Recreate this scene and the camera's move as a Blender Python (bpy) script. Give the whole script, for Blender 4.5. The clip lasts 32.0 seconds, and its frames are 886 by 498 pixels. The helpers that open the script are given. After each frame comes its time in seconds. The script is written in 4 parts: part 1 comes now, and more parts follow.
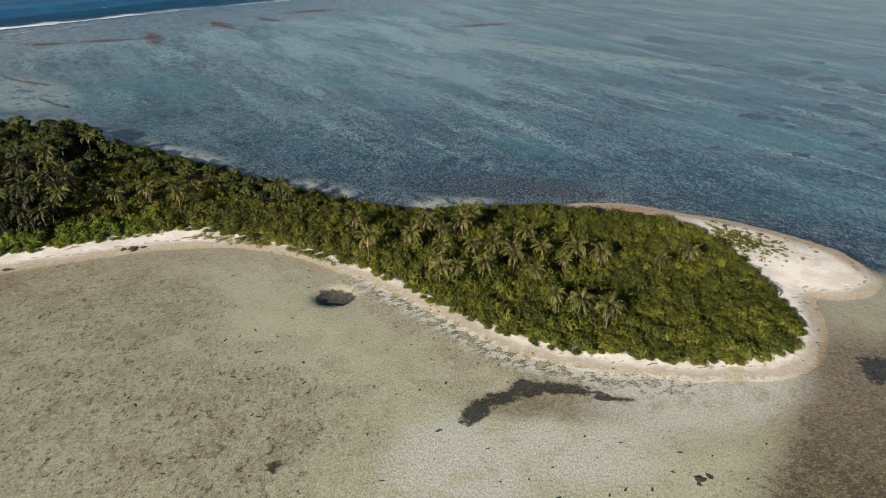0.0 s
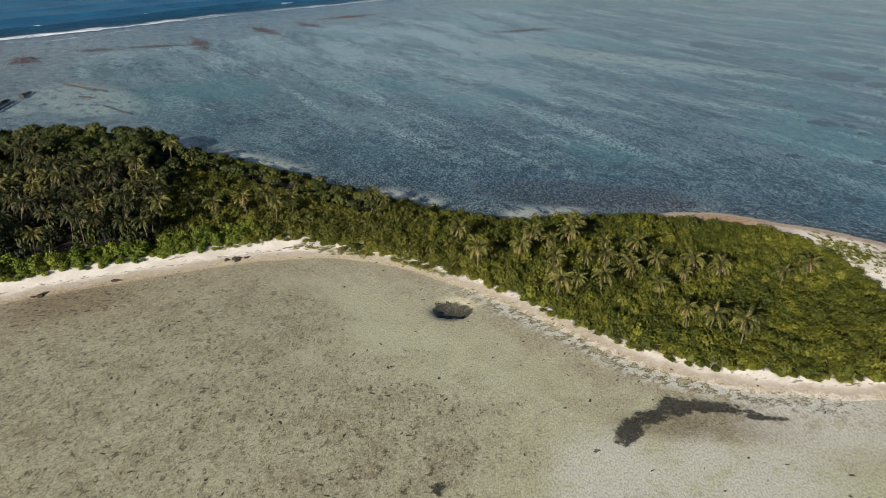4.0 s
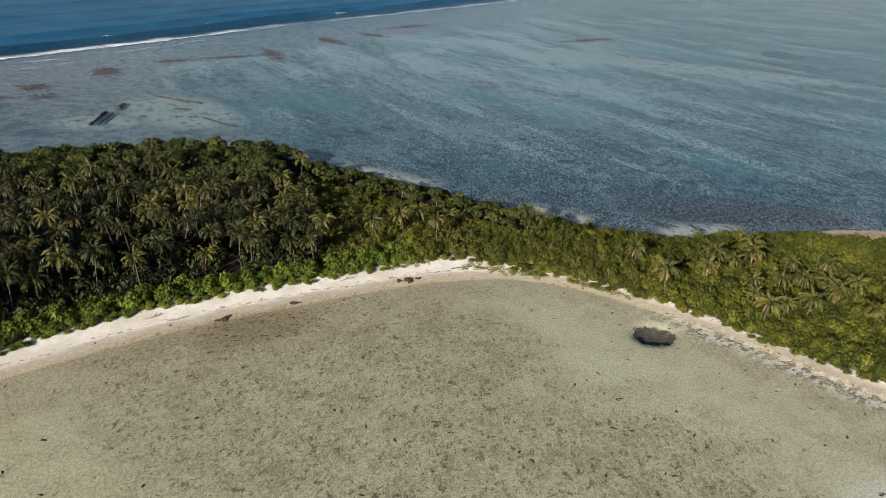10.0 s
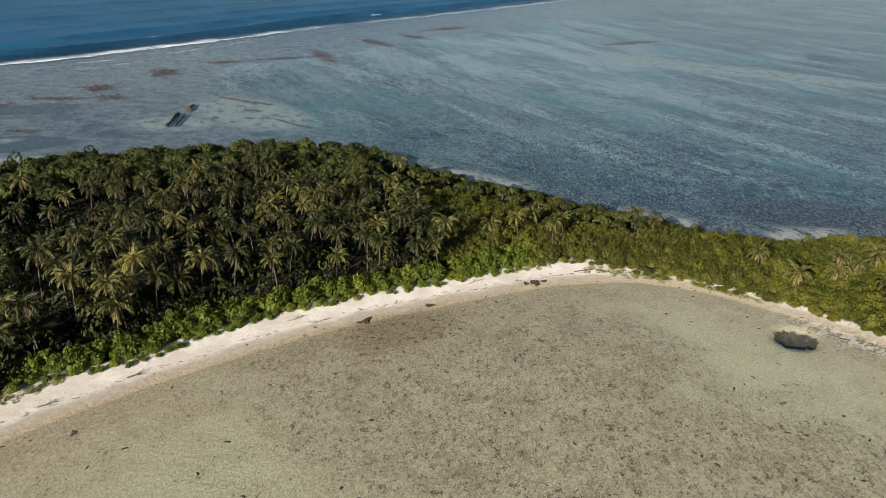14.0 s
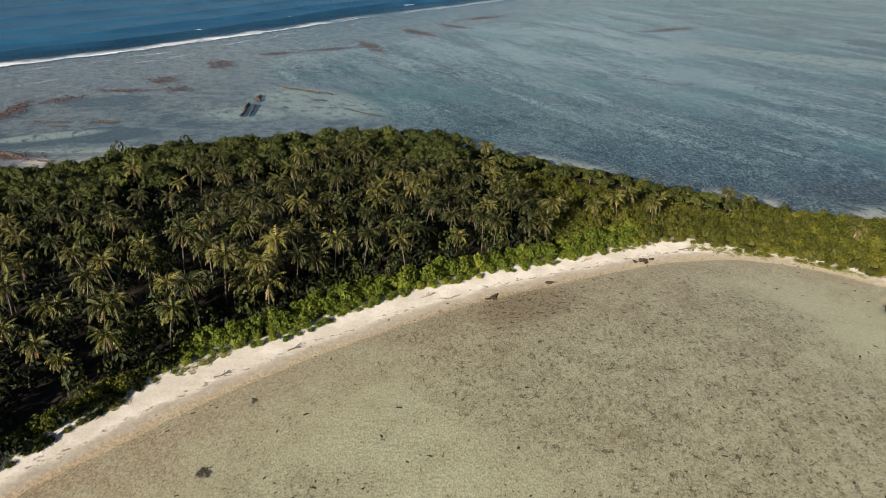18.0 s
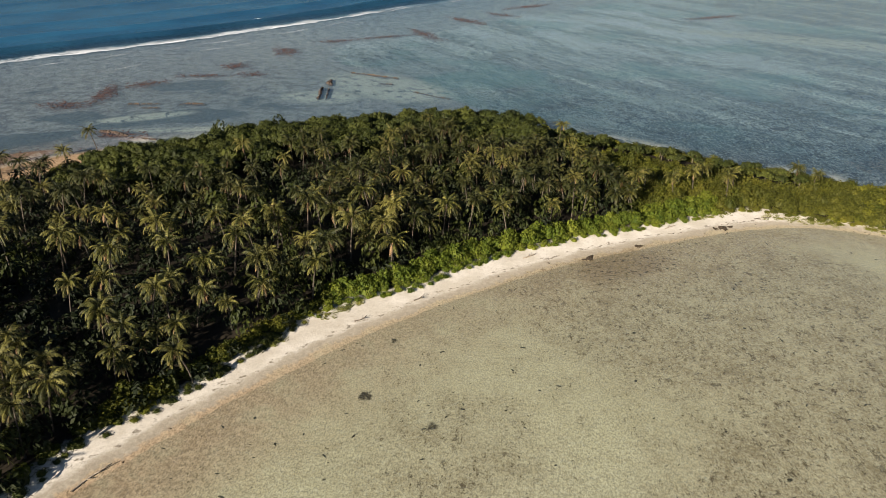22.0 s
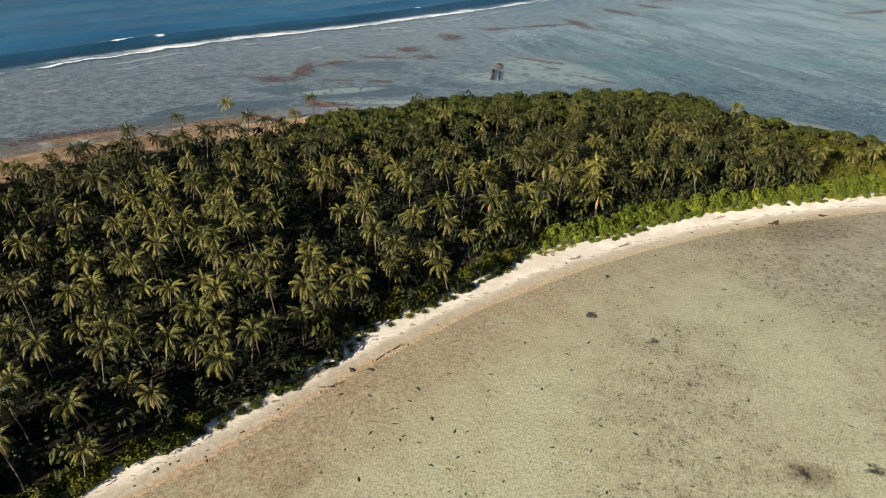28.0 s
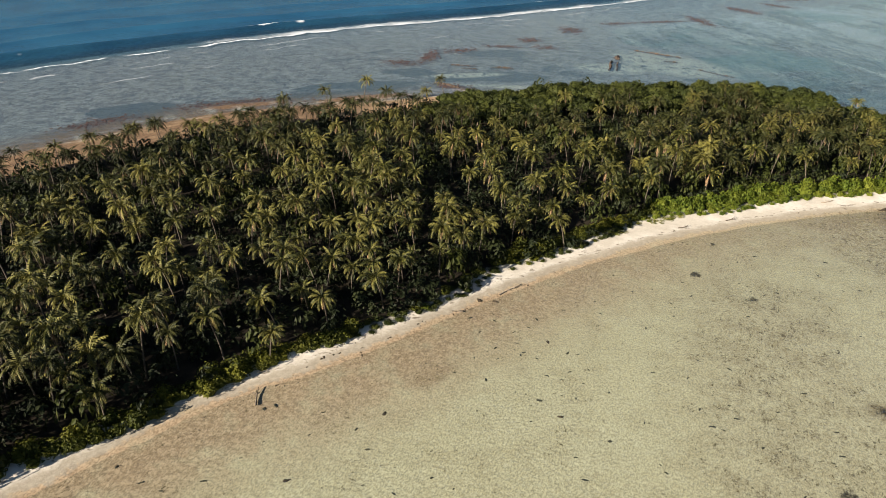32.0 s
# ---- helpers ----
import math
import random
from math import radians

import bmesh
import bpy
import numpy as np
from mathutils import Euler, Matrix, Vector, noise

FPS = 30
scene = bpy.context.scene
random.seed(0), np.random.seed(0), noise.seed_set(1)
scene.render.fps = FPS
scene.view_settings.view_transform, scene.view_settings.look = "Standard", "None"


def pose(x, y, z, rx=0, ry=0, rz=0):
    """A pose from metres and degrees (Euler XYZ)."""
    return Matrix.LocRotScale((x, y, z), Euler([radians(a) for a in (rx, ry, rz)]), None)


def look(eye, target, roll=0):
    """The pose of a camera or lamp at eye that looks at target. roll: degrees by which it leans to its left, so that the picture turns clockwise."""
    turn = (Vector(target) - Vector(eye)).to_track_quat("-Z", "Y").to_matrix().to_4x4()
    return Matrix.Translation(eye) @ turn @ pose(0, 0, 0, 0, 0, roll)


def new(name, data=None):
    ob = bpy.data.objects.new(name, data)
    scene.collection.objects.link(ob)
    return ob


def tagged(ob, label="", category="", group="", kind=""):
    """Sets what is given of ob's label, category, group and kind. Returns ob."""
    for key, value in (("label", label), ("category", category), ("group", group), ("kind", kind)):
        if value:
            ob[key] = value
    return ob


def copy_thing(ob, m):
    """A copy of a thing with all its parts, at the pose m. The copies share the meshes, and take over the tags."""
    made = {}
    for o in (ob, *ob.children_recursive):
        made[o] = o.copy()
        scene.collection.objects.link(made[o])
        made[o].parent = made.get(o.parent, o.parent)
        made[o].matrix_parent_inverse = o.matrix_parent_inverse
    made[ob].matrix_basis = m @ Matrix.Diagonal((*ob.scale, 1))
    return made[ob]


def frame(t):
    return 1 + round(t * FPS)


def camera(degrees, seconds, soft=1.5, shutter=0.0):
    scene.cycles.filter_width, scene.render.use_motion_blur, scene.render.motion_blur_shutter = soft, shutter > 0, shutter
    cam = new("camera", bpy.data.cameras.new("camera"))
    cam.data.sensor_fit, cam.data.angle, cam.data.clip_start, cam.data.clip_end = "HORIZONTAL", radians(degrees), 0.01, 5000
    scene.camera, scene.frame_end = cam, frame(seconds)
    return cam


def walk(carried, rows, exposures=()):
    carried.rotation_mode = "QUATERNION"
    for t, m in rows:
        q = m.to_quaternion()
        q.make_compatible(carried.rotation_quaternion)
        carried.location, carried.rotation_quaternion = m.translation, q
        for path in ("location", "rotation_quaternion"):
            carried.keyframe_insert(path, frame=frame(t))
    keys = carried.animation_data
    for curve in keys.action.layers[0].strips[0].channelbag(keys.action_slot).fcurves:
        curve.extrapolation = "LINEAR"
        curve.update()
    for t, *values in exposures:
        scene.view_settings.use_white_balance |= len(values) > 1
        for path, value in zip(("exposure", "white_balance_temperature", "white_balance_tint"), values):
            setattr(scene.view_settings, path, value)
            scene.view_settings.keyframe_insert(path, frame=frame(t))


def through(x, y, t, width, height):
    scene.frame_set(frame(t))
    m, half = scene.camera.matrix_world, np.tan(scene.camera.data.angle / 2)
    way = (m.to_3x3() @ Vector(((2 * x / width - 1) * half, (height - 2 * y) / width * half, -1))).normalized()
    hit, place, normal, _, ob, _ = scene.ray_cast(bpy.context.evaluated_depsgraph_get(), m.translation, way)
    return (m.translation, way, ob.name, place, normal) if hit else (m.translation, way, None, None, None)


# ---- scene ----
cam = camera(63.9, 32.0, soft=0.65)
PATH = [
    (0, (0.592, -0.173, 72.597), 0.438, -25.718, 1.999),
    (0.5, (-1.864, -0.099, 72.526), 0.563, -25.684, 2.003),
    (1, (-4.450, 0.095, 72.448), 0.682, -25.656, 2.002),
    (1.5, (-7.166, 0.397, 72.361), 0.788, -25.631, 1.995),
    (2, (-10.000, 0.786, 72.267), 0.883, -25.605, 1.981),
    (2.5, (-12.931, 1.238, 72.168), 0.968, -25.573, 1.960),
    (3, (-15.927, 1.720, 72.072), 1.037, -25.529, 1.930),
    (3.5, (-18.952, 2.209, 71.971), 1.095, -25.469, 1.889),
    (5.5, (-31.398, 4.405, 71.472), 1.247, -25.094, 1.705),
    (6, (-34.436, 4.919, 71.370), 1.289, -24.993, 1.702),
    (6.5, (-37.442, 5.371, 71.275), 1.337, -24.883, 1.713),
    (7, (-40.497, 5.748, 71.183), 1.382, -24.788, 1.733),
    (7.5, (-43.651, 6.130, 71.094), 1.417, -24.730, 1.755),
    (8, (-46.881, 6.580, 71.003), 1.451, -24.713, 1.767),
    (8.5, (-50.118, 7.096, 70.904), 1.506, -24.727, 1.760),
    (9, (-53.268, 7.602, 70.797), 1.608, -24.750, 1.732),
    (9.5, (-56.285, 8.000, 70.686), 1.763, -24.764, 1.691),
    (10, (-59.218, 8.238, 70.583), 1.945, -24.765, 1.645),
    (10.5, (-62.177, 8.338, 70.493), 2.108, -24.759, 1.607),
    (11, (-65.264, 8.357, 70.420), 2.217, -24.751, 1.584),
    (11.5, (-68.526, 8.344, 70.361), 2.264, -24.746, 1.585),
    (12, (-71.948, 8.300, 70.314), 2.259, -24.747, 1.616),
    (12.5, (-75.474, 8.185, 70.274), 2.221, -24.751, 1.671),
    (13, (-79.034, 7.941, 70.235), 2.175, -24.745, 1.737),
    (13.5, (-82.576, 7.515, 70.194), 2.137, -24.710, 1.794),
    (14, (-86.045, 6.906, 70.156), 2.116, -24.646, 1.832),
    (14.5, (-89.403, 6.196, 70.131), 2.122, -24.609, 1.847),
    (16.5, (-101.933, 2.694, 70.139), 2.414, -24.985, 1.540),
    (17, (-104.639, 1.595, 70.155), 2.478, -25.117, 1.392),
    (17.5, (-107.133, 0.415, 70.179), 2.542, -25.261, 1.228),
    (18, (-109.372, -1.045, 70.223), 2.646, -25.404, 1.052),
    (18.5, (-111.499, -2.797, 70.274), 2.765, -25.524, 0.884),
    (19, (-113.576, -4.679, 70.319), 2.864, -25.610, 0.745),
    (19.5, (-115.598, -6.657, 70.358), 2.940, -25.669, 0.641),
    (20, (-117.574, -8.710, 70.391), 2.994, -25.714, 0.571),
    (20.5, (-119.575, -10.803, 70.420), 3.111, -25.776, 0.532),
    (21, (-121.635, -12.947, 70.445), 3.400, -25.865, 0.524),
    (21.5, (-123.750, -15.139, 70.462), 3.894, -25.967, 0.541),
    (22, (-125.903, -17.347, 70.462), 4.546, -26.070, 0.568),
    (22.5, (-128.073, -19.535, 70.441), 5.254, -26.166, 0.584),
    (23, (-130.228, -21.683, 70.400), 5.945, -26.249, 0.579),
    (23.5, (-132.327, -23.794, 70.345), 6.625, -26.317, 0.551),
    (24, (-134.321, -25.915, 70.297), 7.342, -26.370, 0.501),
    (24.5, (-136.186, -28.115, 70.280), 8.082, -26.410, 0.429),
    (26.5, (-142.641, -37.687, 70.524), 10.907, -26.460, 0.010),
    (27, (-143.662, -40.145, 70.580), 11.834, -26.470, -0.058),
    (27.5, (-144.422, -42.650, 70.634), 12.838, -26.477, -0.110),
    (28, (-144.928, -45.241, 70.670), 13.907, -26.470, -0.151),
    (28.5, (-145.214, -47.907, 70.682), 15.046, -26.452, -0.180),
    (29, (-145.308, -50.618, 70.674), 16.248, -26.437, -0.198),
    (29.5, (-145.243, -53.350, 70.655), 17.479, -26.432, -0.206),
    (30, (-145.068, -56.087, 70.634), 18.692, -26.438, -0.204),
    (30.5, (-144.822, -58.827, 70.619), 19.842, -26.451, -0.195),
    (31, (-144.525, -61.568, 70.613), 20.894, -26.476, -0.180),
    (31.5, (-144.173, -64.314, 70.617), 21.829, -26.525, -0.159),
    (32, (-143.756, -67.068, 70.628), 22.649, -26.612, -0.129),
]
walk(cam, [(t, pose(*eye, 90 + pitch, 0, yaw) @ pose(0, 0, 0, 0, 0, lean)) for t, eye, yaw, pitch, lean in PATH],
     [(0.0, 0.97, 6240, 13), (8.0, 1.00, 6240, 12), (14.0, 1.04, 6350, 13), (20.0, 1.10, 6720, 13), (27.0, 1.27, 6800, 12), (32.0, 1.35, 6800, 12)])

# ---- light ----
SUN_AZ, SUN_EL = 210.0, 20.0          # clockwise from +y, degrees
world = bpy.data.worlds.new("sky")
scene.world = world
world.use_nodes = True
wn = world.node_tree
sky = wn.nodes.new("ShaderNodeTexSky")
sky.sky_type, sky.sun_disc = "NISHITA", False
sky.sun_elevation, sky.sun_rotation = radians(SUN_EL), radians(SUN_AZ)
sky.air_density, sky.dust_density, sky.ozone_density = 1.0, 0.25, 3.0
wn.links.new(sky.outputs[0], wn.nodes["Background"].inputs[0])
wn.nodes["Background"].inputs[1].default_value = 0.033
sun_data = bpy.data.lights.new("sun", "SUN")
sun_data.energy, sun_data.angle, sun_data.color = 5.6, radians(0.5), (1.0, 0.925, 0.81)
sun = new("sun", sun_data)
to_sun = Vector((math.sin(radians(SUN_AZ)) * math.cos(radians(SUN_EL)), math.cos(radians(SUN_AZ)) * math.cos(radians(SUN_EL)), math.sin(radians(SUN_EL))))
sun.matrix_world = look(to_sun * 300, (0, 0, 0))


# ---- node helper ----
class Graph:
    def __init__(self, name):
        self.mat = bpy.data.materials.new(name)
        self.mat.use_nodes = True
        self.t = self.mat.node_tree
        self.t.nodes.clear()
        self.out = self.t.nodes.new("ShaderNodeOutputMaterial")
        self.pos = self.t.nodes.new("ShaderNodeNewGeometry").outputs["Position"]

    def put(self, socket, value):
        if hasattr(value, "is_linked"):
            self.t.links.new(value, socket)
        elif isinstance(value, tuple) and len(value) == 3 and socket.type == "RGBA":
            socket.default_value = (*value, 1)
        else:
            socket.default_value = value

    def math(self, op, a, b=0.0, clamp=False):
        n = self.t.nodes.new("ShaderNodeMath")
        n.operation, n.use_clamp = op, clamp
        self.put(n.inputs[0], a)
        self.put(n.inputs[1], b)
        return n.outputs[0]

    def add(self, a, b): return self.math("ADD", a, b)
    def mul(self, a, b): return self.math("MULTIPLY", a, b)

    def ramp(self, v, lo, hi):
        n = self.t.nodes.new("ShaderNodeMapRange")
        n.interpolation_type = "SMOOTHSTEP"
        for k, x in ((0, v), (1, lo), (2, hi)):
            self.put(n.inputs[k], x)
        return n.outputs[0]

    def mix(self, f, a, b, how="MIX"):
        n = self.t.nodes.new("ShaderNodeMix")
        n.data_type, n.blend_type = "RGBA", how
        self.put(n.inputs[0], f)
        self.put(n.inputs[6], a)
        self.put(n.inputs[7], b)
        return n.outputs[2]

    def noise(self, scale, detail=4.0, rough=0.55, stretch=None, turn=0.0):
        n = self.t.nodes.new("ShaderNodeTexNoise")
        v = self.pos
        if stretch:
            m = self.t.nodes.new("ShaderNodeMapping")
            m.vector_type = "TEXTURE"
            m.inputs["Scale"].default_value = [1 / k for k in stretch]
            m.inputs["Rotation"].default_value = (0, 0, radians(turn))
            self.put(m.inputs[0], v)
            v = m.outputs[0]
        self.put(n.inputs["Vector"], v)
        n.inputs["Scale"].default_value, n.inputs["Detail"].default_value, n.inputs["Roughness"].default_value = scale, detail, rough
        return n.outputs[0]

    def attr(self, name):
        n = self.t.nodes.new("ShaderNodeAttribute")
        n.attribute_name = name
        return n.outputs["Fac"]

    def island(self):
        return self.t.nodes.new("ShaderNodeNewGeometry").outputs["Random Per Island"]

    def each(self):
        return self.t.nodes.new("ShaderNodeObjectInfo").outputs["Random"]

    def bump(self, h, strength, distance):
        n = self.t.nodes.new("ShaderNodeBump")
        n.inputs["Strength"].default_value, n.inputs["Distance"].default_value = strength, distance
        self.put(n.inputs["Height"], h)
        return n.outputs[0]

    def surface(self, colour, rough=0.8, normal=None, through=0.0, spec=0.3):
        b = self.t.nodes.new("ShaderNodeBsdfPrincipled")
        self.put(b.inputs["Base Color"], colour)
        self.put(b.inputs["Roughness"], rough)
        b.inputs["Specular IOR Level"].default_value = spec
        if normal:
            self.put(b.inputs["Normal"], normal)
        s = b.outputs[0]
        if through:
            tr = self.t.nodes.new("ShaderNodeBsdfTranslucent")
            self.put(tr.inputs[0], colour)
            m = self.t.nodes.new("ShaderNodeMixShader")
            m.inputs[0].default_value = through
            self.t.links.new(s, m.inputs[1])
            self.t.links.new(tr.outputs[0], m.inputs[2])
            s = m.outputs[0]
        self.t.links.new(s, self.out.inputs[0])
        return self.mat


# ---- materials ----
def ground_material():
    g = Graph("sand_and_reef")
    land, veg, weed, pale = g.attr("land"), g.attr("veg"), g.attr("weed"), g.attr("pale")
    north, crest, brown, rubble = g.attr("north"), g.attr("crest"), g.attr("brown"), g.attr("rubble")
    big, mid = g.noise(0.022, 5), g.noise(0.16, 5, 0.6)
    fine, grain = g.noise(1.1, 5, 0.65), g.noise(5.0, 3, 0.7)
    streak = g.noise(0.55, 5, 0.65, (1.0, 2.2, 1.0), 25)
    ripple = g.noise(2.2, 3, 0.6, (1.0, 0.7, 1.0), 12)
    # lagoon floor
    algae = g.attr("algae")
    lag = g.mix(g.ramp(big, 0.35, 0.65), LAGOON_A, LAGOON_B)
    lag = g.mix(g.mul(g.ramp(mid, 0.44, 0.68), 0.38), lag, LAGOON_C)
    lag = g.mix(g.mul(g.ramp(ripple, 0.47, 0.60), 0.26), lag, LAGOON_D)
    lag = g.mix(g.mul(algae, 0.42), lag, (0.36, 0.285, 0.180))
    lag = g.mix(g.mul(g.ramp(g.noise(1.6, 4, 0.7), 0.56, 0.66), 0.5), lag, (0.44, 0.42, 0.31))
    lag = g.mix(g.mul(pale, g.mul(g.ramp(g.add(mid, g.mul(fine, 0.25)), 0.42, 0.66), 0.9)), lag, (0.60, 0.545, 0.445))
    lag = g.mix(g.mul(g.ramp(g.add(land, g.mul(mid, 14)), -7.0, 6.0), 0.4), lag, (0.28, 0.225, 0.155))
    lag = g.mix(g.mul(brown, 0.88), lag, g.mix(g.ramp(g.noise(4.2, 4, 0.75), 0.42, 0.62), (0.120, 0.072, 0.030), (0.245, 0.165, 0.078)))
    ragged = g.add(g.mul(g.add(g.noise(1.5, 6, 0.8), -0.5), 2.6), g.mul(g.add(mid, -0.5), 1.3))
    lag = g.mix(g.mul(g.ramp(g.add(brown, ragged), 0.70, 1.15), 0.7), lag, (0.060, 0.040, 0.020))
    film = g.mul(algae, g.ramp(g.add(g.mul(mid, 0.3), g.mul(g.noise(1.5, 6, 0.82, (1.0, 0.55, 1.0)), 0.8)), 0.47, 0.66))
    lag = g.mix(g.mul(film, 0.66), lag, (0.180, 0.136, 0.072))
    clots = g.mul(g.ramp(g.noise(0.75, 6, 0.8, (1.0, 0.6, 1.0)), 0.555, 0.62), g.ramp(g.add(algae, mid), 0.80, 1.25))
    lag = g.mix(g.mul(clots, 0.8), lag, (0.075, 0.052, 0.026))
    wave = g.noise(1.7, 2, 0.5, (0.8, 1.6, 1.0), 14)
    lag = g.mix(g.mul(g.ramp(wave, 0.48, 0.62), 0.15), lag, (0.66, 0.63, 0.47))
    lag = g.mix(g.mul(g.attr("warm"), g.ramp(mid, 0.15, 0.55)), lag, g.mix(g.ramp(fine, 0.4, 0.6), (0.45, 0.335, 0.215), (0.33, 0.238, 0.148)))
    crumbs = g.mul(g.ramp(g.noise(1.9, 5, 0.75, (1.0, 0.55, 1.0)), 0.58, 0.64), g.ramp(g.add(mid, g.mul(g.add(algae, brown), 0.22)), 0.50, 0.66))
    lag = g.mix(g.mul(crumbs, 0.85), lag, (0.080, 0.060, 0.028))
    bits = g.ramp(g.add(streak, g.mul(g.add(brown, algae), 0.06)), 0.68, 0.72)
    lag = g.mix(g.mul(bits, 0.75), lag, (0.065, 0.052, 0.032))
    lag = g.mix(g.mul(pale, g.mul(g.ramp(g.add(mid, g.mul(fine, 0.3)), 0.50, 0.66), 0.75)), lag, (0.60, 0.545, 0.445))
    wd = g.ramp(g.add(weed, g.add(g.mul(g.add(fine, -0.5), 2.0), g.mul(g.add(mid, -0.5), 1.6))), 0.12, 0.72)
    lag = g.mix(g.mul(wd, 0.93), lag, g.mix(g.ramp(g.noise(3.0, 4, 0.75), 0.45, 0.62), (0.018, 0.015, 0.010), (0.078, 0.062, 0.038)))
    tongues = g.noise(0.42, 4, 0.6, (1.0, 1.5, 1.0), 30)
    lag = g.mix(g.mul(g.attr("scallop"), g.ramp(tongues, 0.48, 0.53)), lag, (0.60, 0.55, 0.46))
    lag = g.mix(g.mul(g.attr("scallop"), g.mul(g.ramp(g.math("ABSOLUTE", g.add(tongues, -0.455)), 0.028, 0.012), 0.85)), lag, (0.10, 0.078, 0.052))
    # reef flat
    speck = g.noise(1.9, 4, 0.7, (1.0, 0.42, 1.0))
    zone = g.noise(0.022, 5, 0.62, (0.8, 1.2, 1.0), -50)
    # reef floor pales away from shore, lightened more to carry the water's sky sheen
    far = g.attr("far")
    out = g.ramp(land, -18.0, -75.0)
    knobs = g.noise(0.2, 5, 0.7, (0.8, 1.4, 1.0), -55)
    wide_a = g.noise(0.028, 4, 0.6, (0.5, 1.7, 1.0), -60)
    wide = g.noise(0.035, 5, 0.65, (0.4, 1.9, 1.0), -55)
    lift = g.add(g.add(g.mul(speck, 0.55), g.mul(knobs, 0.20)), g.add(g.mul(zone, 0.25), g.mul(out, 0.015)))
    lift = g.add(lift, g.mul(far, 0.05))
    reef = g.mix(g.ramp(lift, 0.445, 0.60), REEF_DARK, REEF_LIGHT)
    reef = g.mix(g.mul(far, g.ramp(g.add(wide_a, g.add(g.mul(g.add(knobs, -0.5), 0.45), g.mul(g.add(speck, -0.5), 0.35))), 0.38, 0.58)), reef, g.mix(g.ramp(speck, 0.42, 0.56), (0.33, 0.36, 0.38), (0.64, 0.66, 0.65)))
    reef = g.mix(g.mul(g.mul(g.ramp(wide, 0.50, 0.62), g.ramp(speck, 0.42, 0.58)), g.mul(out, 0.8)), reef, REEF_SAND)
    reef = g.mix(g.mul(g.ramp(g.noise(0.012, 4), 0.48, 0.62), g.add(g.mul(out, 0.25), 0.2)), reef, REEF_TEAL)
    flat = g.mix(g.ramp(g.add(g.mul(g.noise(0.22, 6, 0.75), 0.55), g.mul(speck, 0.45)), 0.42, 0.58), (0.120, 0.116, 0.126), (0.315, 0.305, 0.305))
    slate = g.mix(g.ramp(speck, 0.4, 0.6), (0.050, 0.060, 0.078), (0.120, 0.135, 0.150))
    flat = g.mix(g.ramp(g.add(g.noise(0.02, 5, 0.6, (0.7, 1.3, 1.0), 35), g.add(g.add(g.mul(knobs, 0.16), g.mul(g.noise(0.09, 6, 0.75), 0.34)), g.mul(g.attr("slate"), 0.26))), 0.86, 0.94), flat, slate)
    # sky sheen put into the colour of the outer flat as well
    flat = g.mix(g.mul(g.mul(far, 0.6), g.ramp(knobs, 0.36, 0.58)), flat, g.mix(g.ramp(speck, 0.4, 0.6), (0.36, 0.37, 0.38), (0.60, 0.60, 0.59)))
    reef = g.mix(g.mul(crest, 0.94), reef, flat)
    reef = g.mix(g.mul(pale, g.ramp(knobs, 0.36, 0.52)), reef, (0.47, 0.45, 0.385))
    tongue = g.add(rubble, g.mul(g.add(g.noise(0.06, 4, 0.6, (0.5, 1.6, 1.0), 40), -0.5), 3.0))
    gritty = g.add(g.noise(0.7, 6, 0.88), -0.5)
    halo = g.ramp(g.add(tongue, g.mul(gritty, 7.0)), 0.25, 1.0)
    reef = g.mix(g.mul(halo, 0.5), reef, g.mix(g.ramp(grain, 0.4, 0.65), (0.060, 0.034, 0.030), (0.14, 0.085, 0.07)))
    core = g.ramp(g.add(tongue, g.mul(gritty, 3.4)), 0.75, 1.1)
    reef = g.mix(g.mul(core, 0.7), reef, g.mix(g.ramp(grain, 0.4, 0.65), (0.085, 0.042, 0.030), (0.21, 0.115, 0.078)))
    dots = g.ramp(g.add(weed, g.add(g.mul(g.add(speck, -0.5), 2.4), g.mul(g.add(knobs, -0.5), 2.4))), 0.10, 0.55)
    reef = g.mix(g.mul(dots, 0.96), reef, g.mix(g.ramp(speck, 0.47, 0.60), (0.014, 0.014, 0.018), (0.20, 0.165, 0.14)))
    bed = g.mix(north, lag, reef)
    # beach
    dry = g.mix(g.ramp(mid, 0.35, 0.65), (0.67, 0.62, 0.535), (0.52, 0.47, 0.385))
    dry = g.mix(g.mul(g.ramp(fine, 0.55, 0.72), 0.35), dry, (0.45, 0.38, 0.29))
    wet = g.mix(g.ramp(fine, 0.35, 0.65), (0.40, 0.355, 0.275), (0.31, 0.265, 0.20))
    edge = g.add(g.add(g.add(land, -1.1), g.mul(north, -0.5)), g.mul(g.add(mid, -0.5), 5.0))
    edge = g.add(edge, g.mul(g.add(fine, -0.5), 3.6))
    wrack = g.mul(g.ramp(g.math("ABSOLUTE", g.add(edge, -2.6)), 0.7, 0.1), g.ramp(streak, 0.52, 0.6))
    tan = g.mix(g.ramp(fine, 0.38, 0.62), (0.26, 0.165, 0.09), (0.42, 0.295, 0.175))
    dry = g.mix(g.attr("tan"), dry, tan)
    beach = g.mix(g.ramp(edge, 1.1, 2.8), wet, dry)
    foot = g.mul(g.ramp(g.noise(0.9, 5, 0.7, (1.0, 1.0, 1.0)), 0.58, 0.66), 0.35)
    beach = g.mix(foot, beach, (0.33, 0.27, 0.20))
    beach = g.mix(g.mul(wrack, 0.8), beach, (0.10, 0.075, 0.045))
    c = g.mix(g.ramp(edge, -0.7, 0.4), bed, beach)
